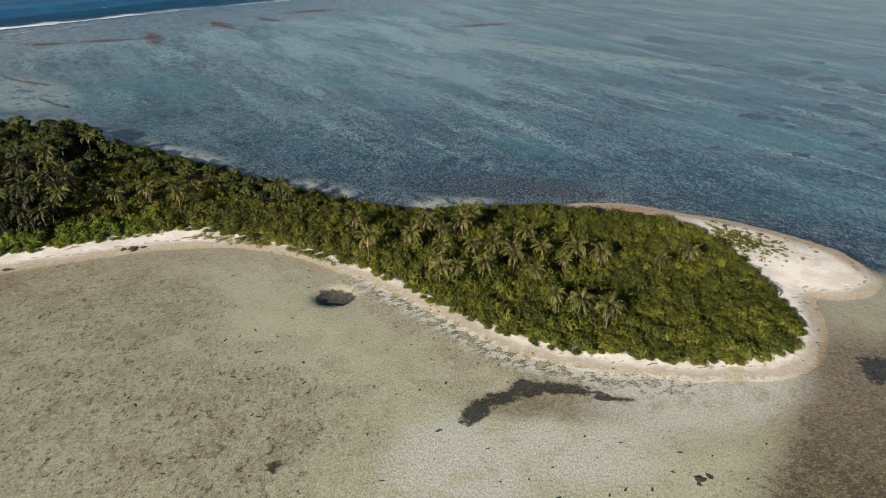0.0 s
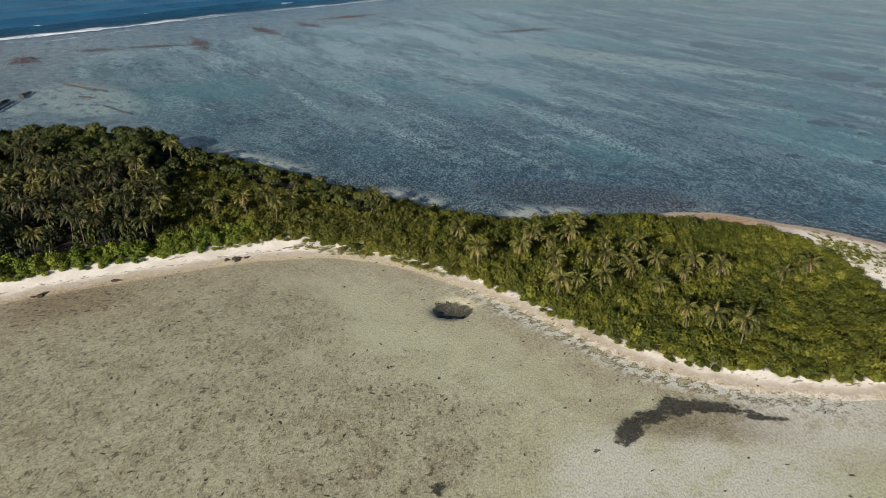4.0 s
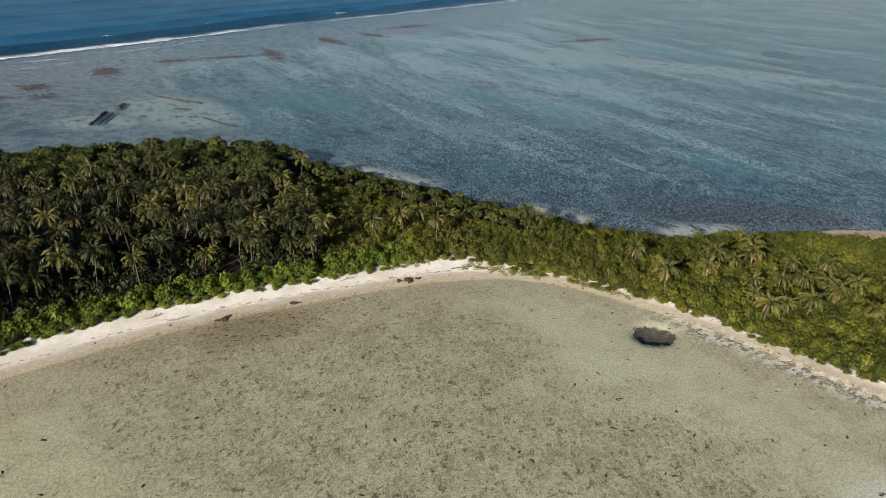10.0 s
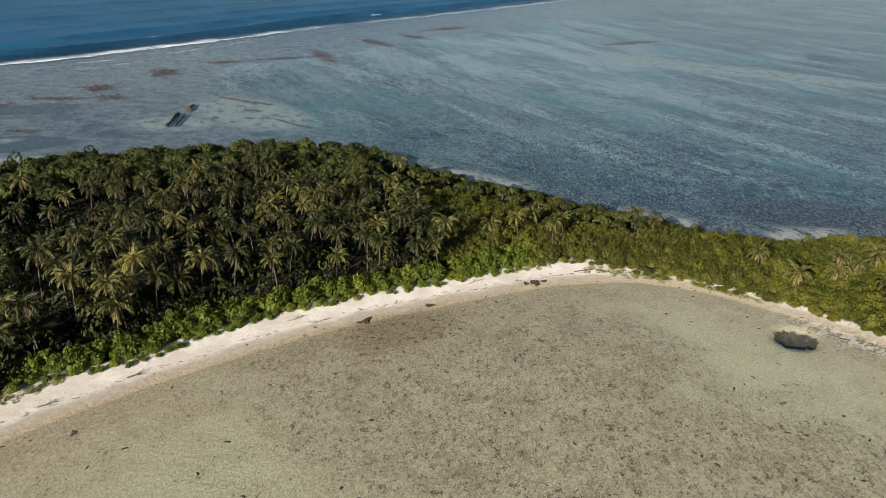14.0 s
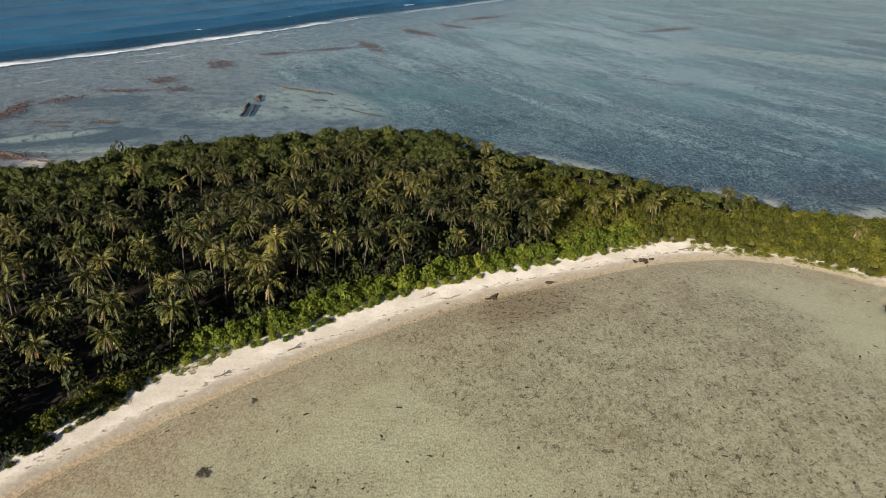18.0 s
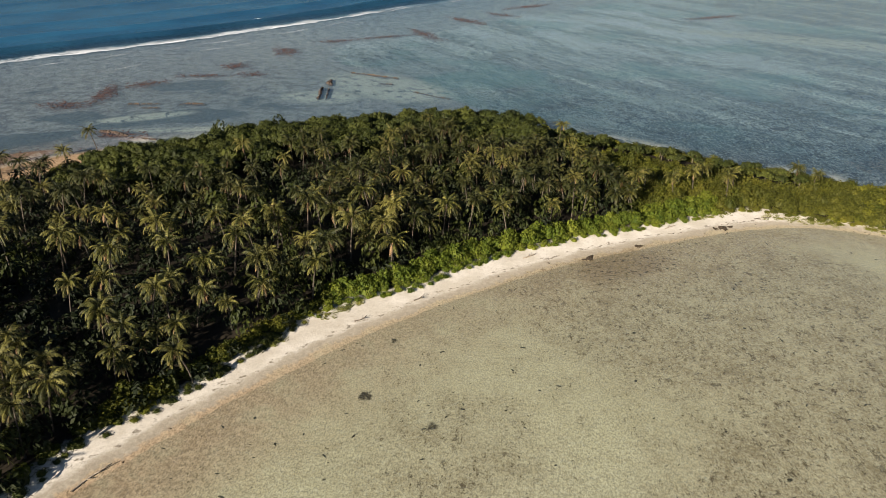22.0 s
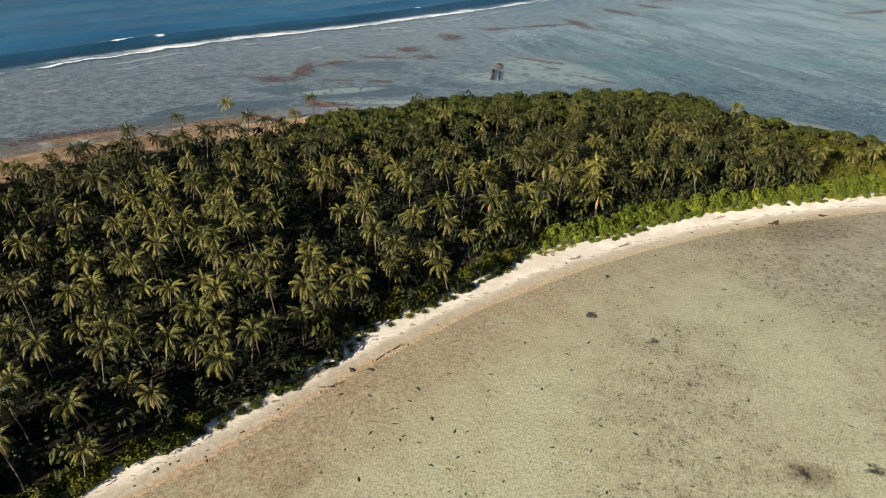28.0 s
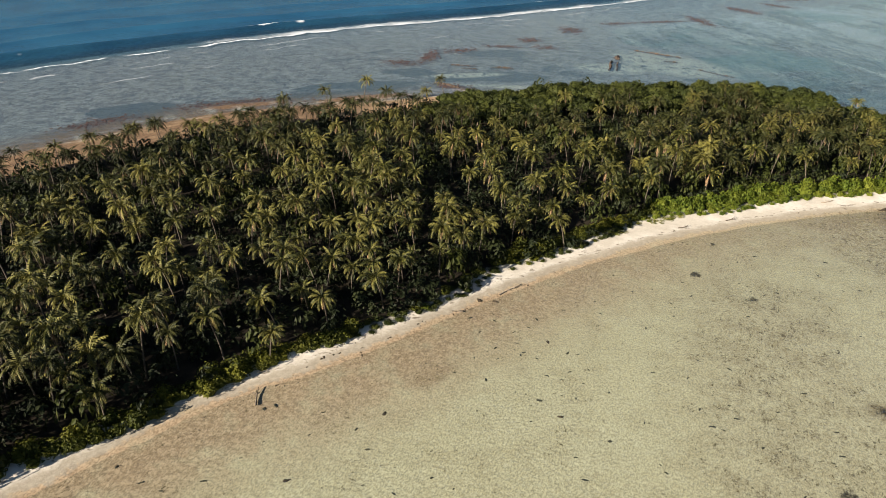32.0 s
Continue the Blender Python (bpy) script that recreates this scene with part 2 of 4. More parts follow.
    c = g.mix(g.mul(g.attr("umber"), g.ramp(g.add(mid, g.mul(speck, 0.5)), 0.50, 0.80)), c, g.mix(g.ramp(fine, 0.4, 0.6), (0.20, 0.125, 0.070), (0.12, 0.078, 0.048)))
    # leaf-litter brown, darkened further to include the shade beneath the growth
    shaded_soil = g.mix(g.ramp(mid, 0.4, 0.6), (0.014, 0.011, 0.007), (0.028, 0.022, 0.014))
    c = g.mix(g.ramp(g.add(veg, g.mul(g.add(fine, -0.5), 2.0)), 1.2, 2.6), c, shaded_soil)
    c = g.mix(g.mix(g.ramp(edge, -0.7, 0.6), (0.75, 0.75, 0.75), (0.22, 0.22, 0.22)), c, g.mix(g.ramp(g.noise(3.6, 3, 0.7, (1.0, 0.6, 1.0)), 0.36, 0.60), (0.50, 0.50, 0.50), (1.0, 1.0, 1.0)), "MULTIPLY")
    h = g.add(g.mul(fine, 0.6), g.add(g.mul(grain, 0.15), g.mul(ripple, 0.3)))
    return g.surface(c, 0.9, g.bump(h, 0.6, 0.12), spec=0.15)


LAGOON_A, LAGOON_B, LAGOON_C, LAGOON_D = (0.525, 0.492, 0.325), (0.490, 0.450, 0.288), (0.40, 0.35, 0.21), (0.36, 0.31, 0.185)
REEF_DARK, REEF_LIGHT, REEF_SAND, REEF_TEAL = (0.008, 0.018, 0.026), (0.265, 0.300, 0.298), (0.60, 0.62, 0.58), (0.09, 0.24, 0.23)



def water_material():
    g = Graph("sea_water")
    t, L = g.t, g.t.links.new
    deep, surf, shelf = g.attr("deep"), g.attr("surf"), g.attr("shelf")
    chop = g.add(g.mul(g.noise(0.8, 4, 0.6, (1.0, 1.5, 1.0), 35), 0.8), g.mul(g.noise(0.16, 3, 0.5, (1.0, 2.2, 1.0), 50), g.add(g.mul(deep, 1.2), 0.5)))
    nrm = g.bump(chop, 0.6, 0.42)
    clear = t.nodes.new("ShaderNodeBsdfTransparent")
    g.put(clear.inputs[0], g.mix(g.math("MINIMUM", g.mul(deep, 3.0), 1.0), (0.97, 0.99, 0.98), (0.56, 0.79, 0.85)))
    body = t.nodes.new("ShaderNodeBsdfDiffuse")
    tone = g.mix(g.ramp(g.noise(0.02, 3), 0.35, 0.65), (0.022, 0.100, 0.180), (0.016, 0.075, 0.145))
    g.put(body.inputs[0], g.mix(g.ramp(surf, 12.0, -8.0), tone, (0.062, 0.150, 0.225)))
    m1 = t.nodes.new("ShaderNodeMixShader")
    g.put(m1.inputs[0], g.mul(g.math("POWER", deep, 1.2), 0.96))
    L(clear.outputs[0], m1.inputs[1])
    L(body.outputs[0], m1.inputs[2])
    gloss = t.nodes.new("ShaderNodeBsdfGlossy")
    gloss.inputs["Roughness"].default_value = 0.12
    L(nrm, gloss.inputs["Normal"])
    face = t.nodes.new("ShaderNodeLayerWeight")
    face.inputs["Blend"].default_value = 0.5
    L(nrm, face.inputs["Normal"])
    fres = g.add(g.mul(g.math("POWER", face.outputs["Facing"], 4.6), 0.98), 0.02)
    m2 = t.nodes.new("ShaderNodeMixShader")
    g.put(m2.inputs[0], g.mul(g.math("MINIMUM", fres, 0.88), g.add(g.mul(deep, -0.55), 1.0)))
    L(m1.outputs[0], m2.inputs[1])
    L(gloss.outputs[0], m2.inputs[2])
    # foam of the surf
    broad, lace = g.noise(0.018, 3), g.noise(0.35, 6, 0.7)
    wob = g.mul(g.add(g.noise(0.05, 4), -0.5), 16.0)
    s = g.add(surf, wob)
    reach = g.add(s, g.mul(broad, -26.0))
    roll = g.mul(g.ramp(s, -8.0, -6.5), g.ramp(g.add(lace, g.mul(g.ramp(reach, 0.0, -21.0), 0.55)), 0.58, 0.88))
    roll = g.mul(g.mul(roll, g.ramp(g.add(s, g.mul(broad, 26.0)), 18.0, 8.0)), g.ramp(g.add(g.noise(0.009, 2), g.mul(lace, 0.12)), 0.46, 0.56))
    crisp = g.ramp(g.math("ABSOLUTE", g.add(s, 5.8)), 1.3, 0.35)
    crisp = g.mul(crisp, g.ramp(g.add(g.noise(0.03, 3), g.mul(lace, 0.3)), 0.52, 0.66))
    foam = g.math("MAXIMUM", g.mul(roll, 0.72), g.mul(crisp, 0.9))
    outer = g.mul(g.ramp(g.math("ABSOLUTE", g.add(s, -24.0)), 2.2, 0.7), g.ramp(g.noise(0.022, 3), 0.62, 0.66))
    foam = g.math("MAXIMUM", foam, g.mul(outer, g.ramp(lace, 0.30, 0.45)))
    for off, wide, low in ((24.0, 1.2, 0.46), (38.0, 0.8, 0.50), (56.0, 0.7, 0.53)):
        w2 = g.mul(g.add(g.noise(0.03, 4), -0.5), 22.0)
        line = g.ramp(g.math("ABSOLUTE", g.add(g.add(surf, off), w2)), wide, wide * 0.25)
        foam = g.math("MAXIMUM", foam, g.mul(g.mul(line, g.ramp(g.noise(0.045, 3), low, low + 0.1)), 0.28))
    white = t.nodes.new("ShaderNodeBsdfDiffuse")
    white.inputs[0].default_value = (0.82, 0.84, 0.85, 1)
    m3 = t.nodes.new("ShaderNodeMixShader")
    g.put(m3.inputs[0], g.mul(foam, shelf))
    L(m2.outputs[0], m3.inputs[1])
    L(white.outputs[0], m3.inputs[2])
    L(m3.outputs[0], g.out.inputs[0])
    return g.mat


def leaf_material(name, dark, mid, light, dry=None, through=0.25, spec=0.35, spread=0.4, mottle=1.0):
    g = Graph(name)
    r = g.island()
    c = g.mix(g.ramp(r, -0.5, 0.6), dark, mid)
    c = g.mix(g.mul(g.ramp(r, 0.6, 1.0), spread), c, light)
    c = g.mix(g.mul(g.ramp(g.noise(0.09, 4), 0.45, 0.65), 0.45), c, light)
    c = g.mix(g.mul(g.ramp(g.noise(0.75, 3, 0.6), 0.50, 0.62), 0.65), c, dark)
    tone = g.add(g.each(), g.attr("tone"))
    c = g.mix(g.mul(g.ramp(tone, 0.35, 1.1), 0.75 * mottle), c, dark)
    c = g.mix(g.mul(g.ramp(g.math("FRACT", g.mul(tone, 7.3)), 0.72, 0.95), 0.45 * mottle), c, light)
    if dry:
        c = g.mix(g.mul(g.ramp(g.noise(0.5, 3), 0.60, 0.72), 0.35), c, dry)
    return g.surface(c, 0.62, through=through, spec=spec * 0.45)


def bark_material(name, a, b):
    g = Graph(name)
    c = g.mix(g.ramp(g.noise(1.6, 4), 0.35, 0.65), a, b)
    c = g.mix(g.mul(g.each(), 0.3), c, b)
    rings = g.noise(3.0, 3, 0.6, (0.4, 0.4, 3.0))
    return g.surface(g.mix(g.mul(g.ramp(rings, 0.5, 0.65), 0.5), c, b), 0.85, g.bump(rings, 0.5, 0.05))


def stone_material(name, a, b):
    g = Graph(name)
    n = g.noise(1.8, 6, 0.7)
    c = g.mix(g.ramp(n, 0.35, 0.65), a, b)
    c = g.mix(g.mul(g.island(), 0.4), c, a)
    return g.surface(c, 0.9, g.bump(n, 0.8, 0.15))


GROUND = ground_material()
WATER = water_material()
PALM = leaf_material("palm_frond", (0.010, 0.014, 0.003), (0.047, 0.050, 0.008), (0.168, 0.148, 0.034), (0.19, 0.125, 0.048), 0.08, 0.5, 0.8)
DEAD = leaf_material("dead_frond", (0.10, 0.06, 0.03), (0.20, 0.12, 0.06), (0.30, 0.20, 0.11), None, 0.1)
SHRUB = leaf_material("shrub_leaves", (0.010, 0.016, 0.002), (0.064, 0.071, 0.008), (0.175, 0.163, 0.018), None, 0.14, 0.3, 0.25, 0.6)
BRIGHT = leaf_material("bright_leaves", (0.026, 0.050, 0.006), (0.105, 0.130, 0.012), (0.21, 0.21, 0.024), None, 0.25, 0.35, 0.35, 0.5)
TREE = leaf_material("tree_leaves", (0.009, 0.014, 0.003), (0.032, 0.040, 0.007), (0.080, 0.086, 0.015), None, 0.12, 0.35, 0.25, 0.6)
OLIVE = leaf_material("olive_leaves", (0.022, 0.026, 0.004), (0.070, 0.072, 0.009), (0.150, 0.135, 0.018), None, 0.18, 0.35, 0.25, 0.45)
# leaf colours set darker than real foliage, holding the shade under the crowns
SHADED_UNDER = leaf_material("undergrowth_leaves_shaded", (0.006, 0.010, 0.003), (0.013, 0.018, 0.005), (0.030, 0.036, 0.010), None, 0.1)
CREEPER = leaf_material("creeper_leaves", (0.09, 0.10, 0.02), (0.20, 0.19, 0.04), (0.30, 0.27, 0.07), None, 0.2)
BARK = bark_material("palm_bark", (0.095, 0.078, 0.058), (0.045, 0.036, 0.027))
WOOD = bark_material("grey_wood", (0.16, 0.13, 0.10), (0.07, 0.055, 0.04))
PALEWOOD = bark_material("bleached_wood", (0.40, 0.34, 0.26), (0.24, 0.19, 0.14))
STONE = stone_material("reef_rock", (0.030, 0.022, 0.018), (0.125, 0.085, 0.058))
RUBBLE = stone_material("coral_rubble", (0.040, 0.021, 0.017), (0.105, 0.055, 0.041))
CORAL_ROCK = stone_material("coral_rock", (0.010, 0.013, 0.018), (0.040, 0.042, 0.045))
WRACK = stone_material("dark_seaweed", (0.030, 0.022, 0.014), (0.085, 0.06, 0.035))
GRASS_BED = stone_material("seagrass", (0.028, 0.027, 0.018), (0.06, 0.055, 0.034))


# ---- the plan: outlines of the land and of the growth on it ----
FRONT_VEG = [(-262, -100), (-240, -54), (-227, -24), (-216, -5), (-207, 14), (-194, 31), (-186, 47), (-184, 55), (-172, 71), (-160, 91), (-154, 99),
             (-143, 105), (-128, 119), (-113, 129), (-98, 137), (-76, 148), (-66, 154), (-57, 154), (-45, 150), (-32, 146), (-18, 137.5), (-8, 129.5),
             (2, 120.5), (11, 113.5), (18, 110), (27, 107.5), (44, 106), (50, 105.5), (58, 107.5), (66, 111.5), (71, 119), (72, 126), (71, 139), (69, 152)]
BACK_VEG = [(64, 164), (54, 171), (38, 175), (16, 176), (-5, 172), (-24, 174), (-42, 182), (-55, 188), (-76, 200), (-102, 214), (-129, 224), (-152, 222),
            (-178, 212), (-205, 202), (-221, 184), (-242, 168), (-262, 148), (-285, 130), (-300, 112), (-312, 85), (-328, 50), (-345, 10), (-365, -100)]
FRONT_SHORE = [(-255, -100), (-234, -52), (-219, -21), (-210, 0), (-199, 15), (-189, 32), (-180, 48), (-166, 69), (-150, 88), (-133, 104), (-112, 120),
               (-93, 131), (-71, 142), (-58, 146), (-46, 147), (-35, 144), (-24, 138), (-10, 128), (3, 117), (12, 109), (25, 104), (36, 102), (50, 102),
               (62, 104), (69, 109), (74, 117), (77, 126), (79, 133), (84, 133), (91, 135)]
BACK_SHORE = [(98, 142), (99, 150), (96, 159), (88, 167), (76, 175), (63, 180), (53, 184), (41, 185), (26, 181), (8, 177), (-8, 175), (-24, 178), (-42, 186), (-55, 192),
              (-76, 204), (-102, 218), (-129, 228), (-153, 226), (-180, 216), (-208, 208), (-228, 196), (-252, 186), (-272, 168), (-296, 150), (-318, 128), (-334, 96),
              (-350, 58), (-368, 10), (-390, -100)]
SURF = [(-560, -120), (-505, 30), (-450, 150), (-418, 220), (-386, 278), (-345, 335), (-300, 385), (-245, 465), (-184, 554), (-120, 635), (-33, 755), (80, 900), (300, 1200)]
MIDLINE = [(-420, -100), (-300, 40), (-200, 120), (-60, 168), (40, 150), (80, 140), (100, 146), (160, 150), (400, 170)]


def curve(points, steps=6, closed=False):
    p = np.array(points, float)
    n = len(p)
    out = []
    for i in range(n if closed else n - 1):
        a, b, c, d = (p[(i + k) % n] if closed else p[min(max(i + k, 0), n - 1)] for k in (-1, 0, 1, 2))
        for k in range(steps):
            u = k / steps
            out.append(0.5 * (2 * b + (c - a) * u + (2 * a - 5 * b + 4 * c - d) * u * u + (3 * b - a - 3 * c + d) * u ** 3))
    if not closed:
        out.append(p[-1])
    return np.array(out)


def away(q, line, closed):
    """Distance to a line and, closed: plus inside, minus outside; open: plus on its left."""
    ends = np.roll(line, -1, 0) if closed else line[1:]
    best, side, inside = np.full(len(q), 1e18), np.ones(len(q)), np.zeros(len(q), bool)
    x, y = q[:, 0], q[:, 1]
    for (ax, ay), (bx, by) in zip(line, ends):
        ex, ey = bx - ax, by - ay
        u = np.clip(((x - ax) * ex + (y - ay) * ey) / (ex * ex + ey * ey + 1e-9), 0, 1)
        dx, dy = x - ax - u * ex, y - ay - u * ey
        d = dx * dx + dy * dy
        if closed:
            hit = (ay > y) != (by > y)
            inside ^= hit & (x < ax + ex * (y - ay) / (ey if abs(ey) > 1e-9 else 1e-9))
        else:
            near = d < best
            side = np.where(near, np.sign(ex * dy - ey * dx), side)
        best = np.minimum(best, d)
    best = np.sqrt(best)
    return np.where(inside, best, -best) if closed else best * side


VEG = curve(FRONT_VEG + BACK_VEG, 3, True)
SHORE = curve(FRONT_SHORE + BACK_SHORE, 3, True)
SURFLINE, MID = curve(SURF, 5), curve(MIDLINE, 5)


def lattice(x, y, scale, seed):
    """Smooth value noise, 0 to 1."""
    table = np.random.RandomState(seed).rand(256, 256)
    u, v = x * scale + 1000.0, y * scale + 1000.0
    i, j = np.floor(u).astype(int), np.floor(v).astype(int)
    fu, fv = u - i, v - j
    fu, fv = fu * fu * (3 - 2 * fu), fv * fv * (3 - 2 * fv)
    i, j = i % 255, j % 255
    return (table[i, j] * (1 - fu) + table[i + 1, j] * fu) * (1 - fv) + (table[i, j + 1] * (1 - fu) + table[i + 1, j + 1] * fu) * fv


def step(v, lo, hi):
    u = np.clip((v - lo) / (hi - lo), 0, 1)
    return u * u * (3 - 2 * u)


def blobs(x, y, spots):
    """A field that is 1 in the middle of each spot (x, y, half length, half width, turn) and falls through 0 well outside it."""
    f = np.full(len(x), -1.0)
    for cx, cy, a, b, turn in spots:
        c, s = math.cos(radians(turn)), math.sin(radians(turn))
        u, v = ((x - cx) * c + (y - cy) * s) / a, (-(x - cx) * s + (y - cy) * c) / b
        f = np.maximum(f, 1.6 * (1 - np.sqrt(u * u + v * v)) + 0.45)
    return np.clip(f, -1, 1)


# first spot is the sunken hole, given the same dark colour as the weed
WEED_AND_HOLE = [(-22.3, 126.8, 4.0, 3.6, 0), (-23, 77, 1.4, 1.4, 0), (6.3, 91.5, 3.6, 2.0, 55), (10, 95, 3.8, 1.9, 30), (14.5, 98, 2.2, 2.6, 0), (20.5, 98.3, 5.5, 1.9, -4),
        (28.5, 96.3, 5.0, 1.0, -10), (79, 108, 4.5, 3.0, 60), (-143, 88, 1.2, 0.9, 0), (-145, 72.5, 1.4, 1.2, 0), (-134, 66.5, 1.4, 1.2, 0), (-115, 38, 1.6, 1.3, 0),
        (-105, 41, 1.6, 1.2, 20), (-121, 17, 1.8, 1.2, 0)]
CORAL = [(-27, 236, 3.0, 2.4), (-40, 261, 1.8, 1.5), (177.3, 388.2, 13.8, 12.5), (134.7, 476.6, 14.0, 14.0), (190.6, 369.1, 10.4, 7.9), (167.8, 310.1, 7.2, 6.4),
         (123.9, 288.6, 5.9, 5.1), (205.3, 347.2, 4.5, 8.6), (93.4, 199.7, 3.1, 3.0), (204.8, 355.9, 4.6, 6.5), (154.3, 266.5, 4.2, 3.4), (9.0, 219.2, 2.7, 2.4),
         (121.2, 238.2, 3.4, 2.8), (181.7, 346.2, 3.9, 4.7), (144.0, 395.7, 5.0, 4.0), (93.5, 241.9, 3.0, 2.5), (207.4, 416.0, 4.3, 5.4), (312.2, 679.1, 7.0, 8.2),
         (133.3, 285.2, 2.5, 3.8), (132.9, 274.0, 2.4, 2.6), (337.6, 683.7, 5.3, 6.9), (147.2, 246.8, 2.2, 2.1), (135.8, 435.0, 3.2, 3.6), (154.7, 253.5, 2.0, 2.2)]
CORAL_NEAR = [(13, 196, 27, 9.5, -2), (38, 189, 8, 2.5, 15)]
FLAT_EDGE = [(-60, 190), (-100, 217), (-135, 253), (-143, 260), (-151, 268), (-157, 286), (-172, 309), (-204, 330), (-214, 375), (-170, 415), (-130, 480), (-60, 560), (40, 690), (200, 900)]
SLATE = [(-177, 271, 13, 6, 8), (-245, 226, 30, 8, 20), (-214, 252, 14, 12, 0), (-256, 277, 15, 7, 30), (-297, 180, 26, 9, 45), (-346, 128, 14, 11, 50), (-331, 146, 9, 6, 50), (-280, 222, 12, 7, 0)]
PALE = [(47, 98.5, 15, 6.5, 22), (40, 97, 13, 7, 15), (22, 84, 10, 6, 0), (3, 78, 8, 10, 0)]
ALGAE = [(-78, 100, 34, 22, -30), (-62, 118, 16, 12, -20), (-76, 52, 20, 20, 0), (-108, 112, 10, 7, 30), (-40, 85, 20, 18, 0)]
PALE_REEF = [(-175, 283, 30, 16, -40), (-230, 212, 22, 3, 10), (-198, 262, 14, 9, 0), (-255, 225, 16, 4, 30), (60, 420, 80, 14, -25)]
RED = [(-238, 352, 7, 11, 20), (-251, 313, 6, 8, 10), (-238, 297, 7, 5, 0), (-258, 291, 14, 3, 10), (-276, 272, 9, 5, 45), (-282, 250, 4, 10, 10), (-218, 385, 9, 4, 30), (-193, 402, 18, 3, 32), (-172, 413, 5, 22, 28), (-250, 201, 12, 5, -15), (-150, 470, 20, 6, -50), (-318, 146, 22, 7, 40),
       (-276, 172, 18, 5, 40), (-345, 108, 14, 6, 60), (-285, 255, 4, 16, 10), (-108, 547, 24, 6, 45), (20, 510, 26, 5, 30), (-128, 500, 16, 5, -40), (-290, 236, 10, 6, 0)]


def spread(lo, hi, fine_lo, fine_hi, step_size, grow=1.22):
    mid = list(np.arange(fine_lo, fine_hi + 0.01, step_size))
    for sign, end, edge in ((-1, lo, fine_lo), (1, hi, fine_hi)):
        s, v, extra = step_size, edge, []
        while (v > lo if sign < 0 else v < hi):
            s *= grow
            v += sign * s
            extra.append(max(lo, min(hi, v)))
        mid = extra[::-1] + mid if sign < 0 else mid + extra
    return np.array(sorted(set(np.round(mid, 4))))


def mesh_of(name, verts, faces, mats=(), index=None, smooth=False, fields=None):
    """A mesh from arrays; faces all of one size."""
    me = bpy.data.meshes.new(name)
    verts, faces = np.asarray(verts, np.float32), np.asarray(faces, np.int32)
    k = faces.shape[1]
    me.vertices.add(len(verts))
    me.vertices.foreach_set("co", verts.ravel())
    me.loops.add(faces.size)
    me.loops.foreach_set("vertex_index", faces.ravel())
    me.polygons.add(len(faces))
    me.polygons.foreach_set("loop_start", np.arange(0, faces.size, k, dtype=np.int32))
    me.polygons.foreach_set("loop_total", np.full(len(faces), k, np.int32))
    for m in mats:
        me.materials.append(m)
    if index is not None:
        me.polygons.foreach_set("material_index", np.asarray(index, np.int32))
    me.polygons.foreach_set("use_smooth", np.full(len(faces), smooth, bool))
    for key, values in (fields or {}).items():
        a = me.attributes.new(key, "FLOAT", "POINT")
        a.data.foreach_set("value", np.asarray(values, np.float32))
    me.update(calc_edges=True)
    return me


def sheet(xs, ys):
    nx, ny = len(xs), len(ys)
    gx, gy = np.meshgrid(xs, ys)
    i = np.arange(nx * ny).reshape(ny, nx)
    faces = np.stack([i[:-1, :-1], i[:-1, 1:], i[1:, 1:], i[1:, :-1]], -1).reshape(-1, 4)
    return gx.ravel(), gy.ravel(), faces


def near_field(x, y, line, closed, far, box):
    """away() where it matters, a coarse value elsewhere."""
    out = np.full(len(x), far, float)
    m = (x > box[0]) & (x < box[1]) & (y > box[2]) & (y < box[3])
    out[m] = away(np.c_[x[m], y[m]], line, closed)
    return out


def land_height(d):
    return np.where(d > 0, 1.5 * (1 - np.exp(-d / 11.0)), -0.30 * (1 - np.exp(d / 7.0)))


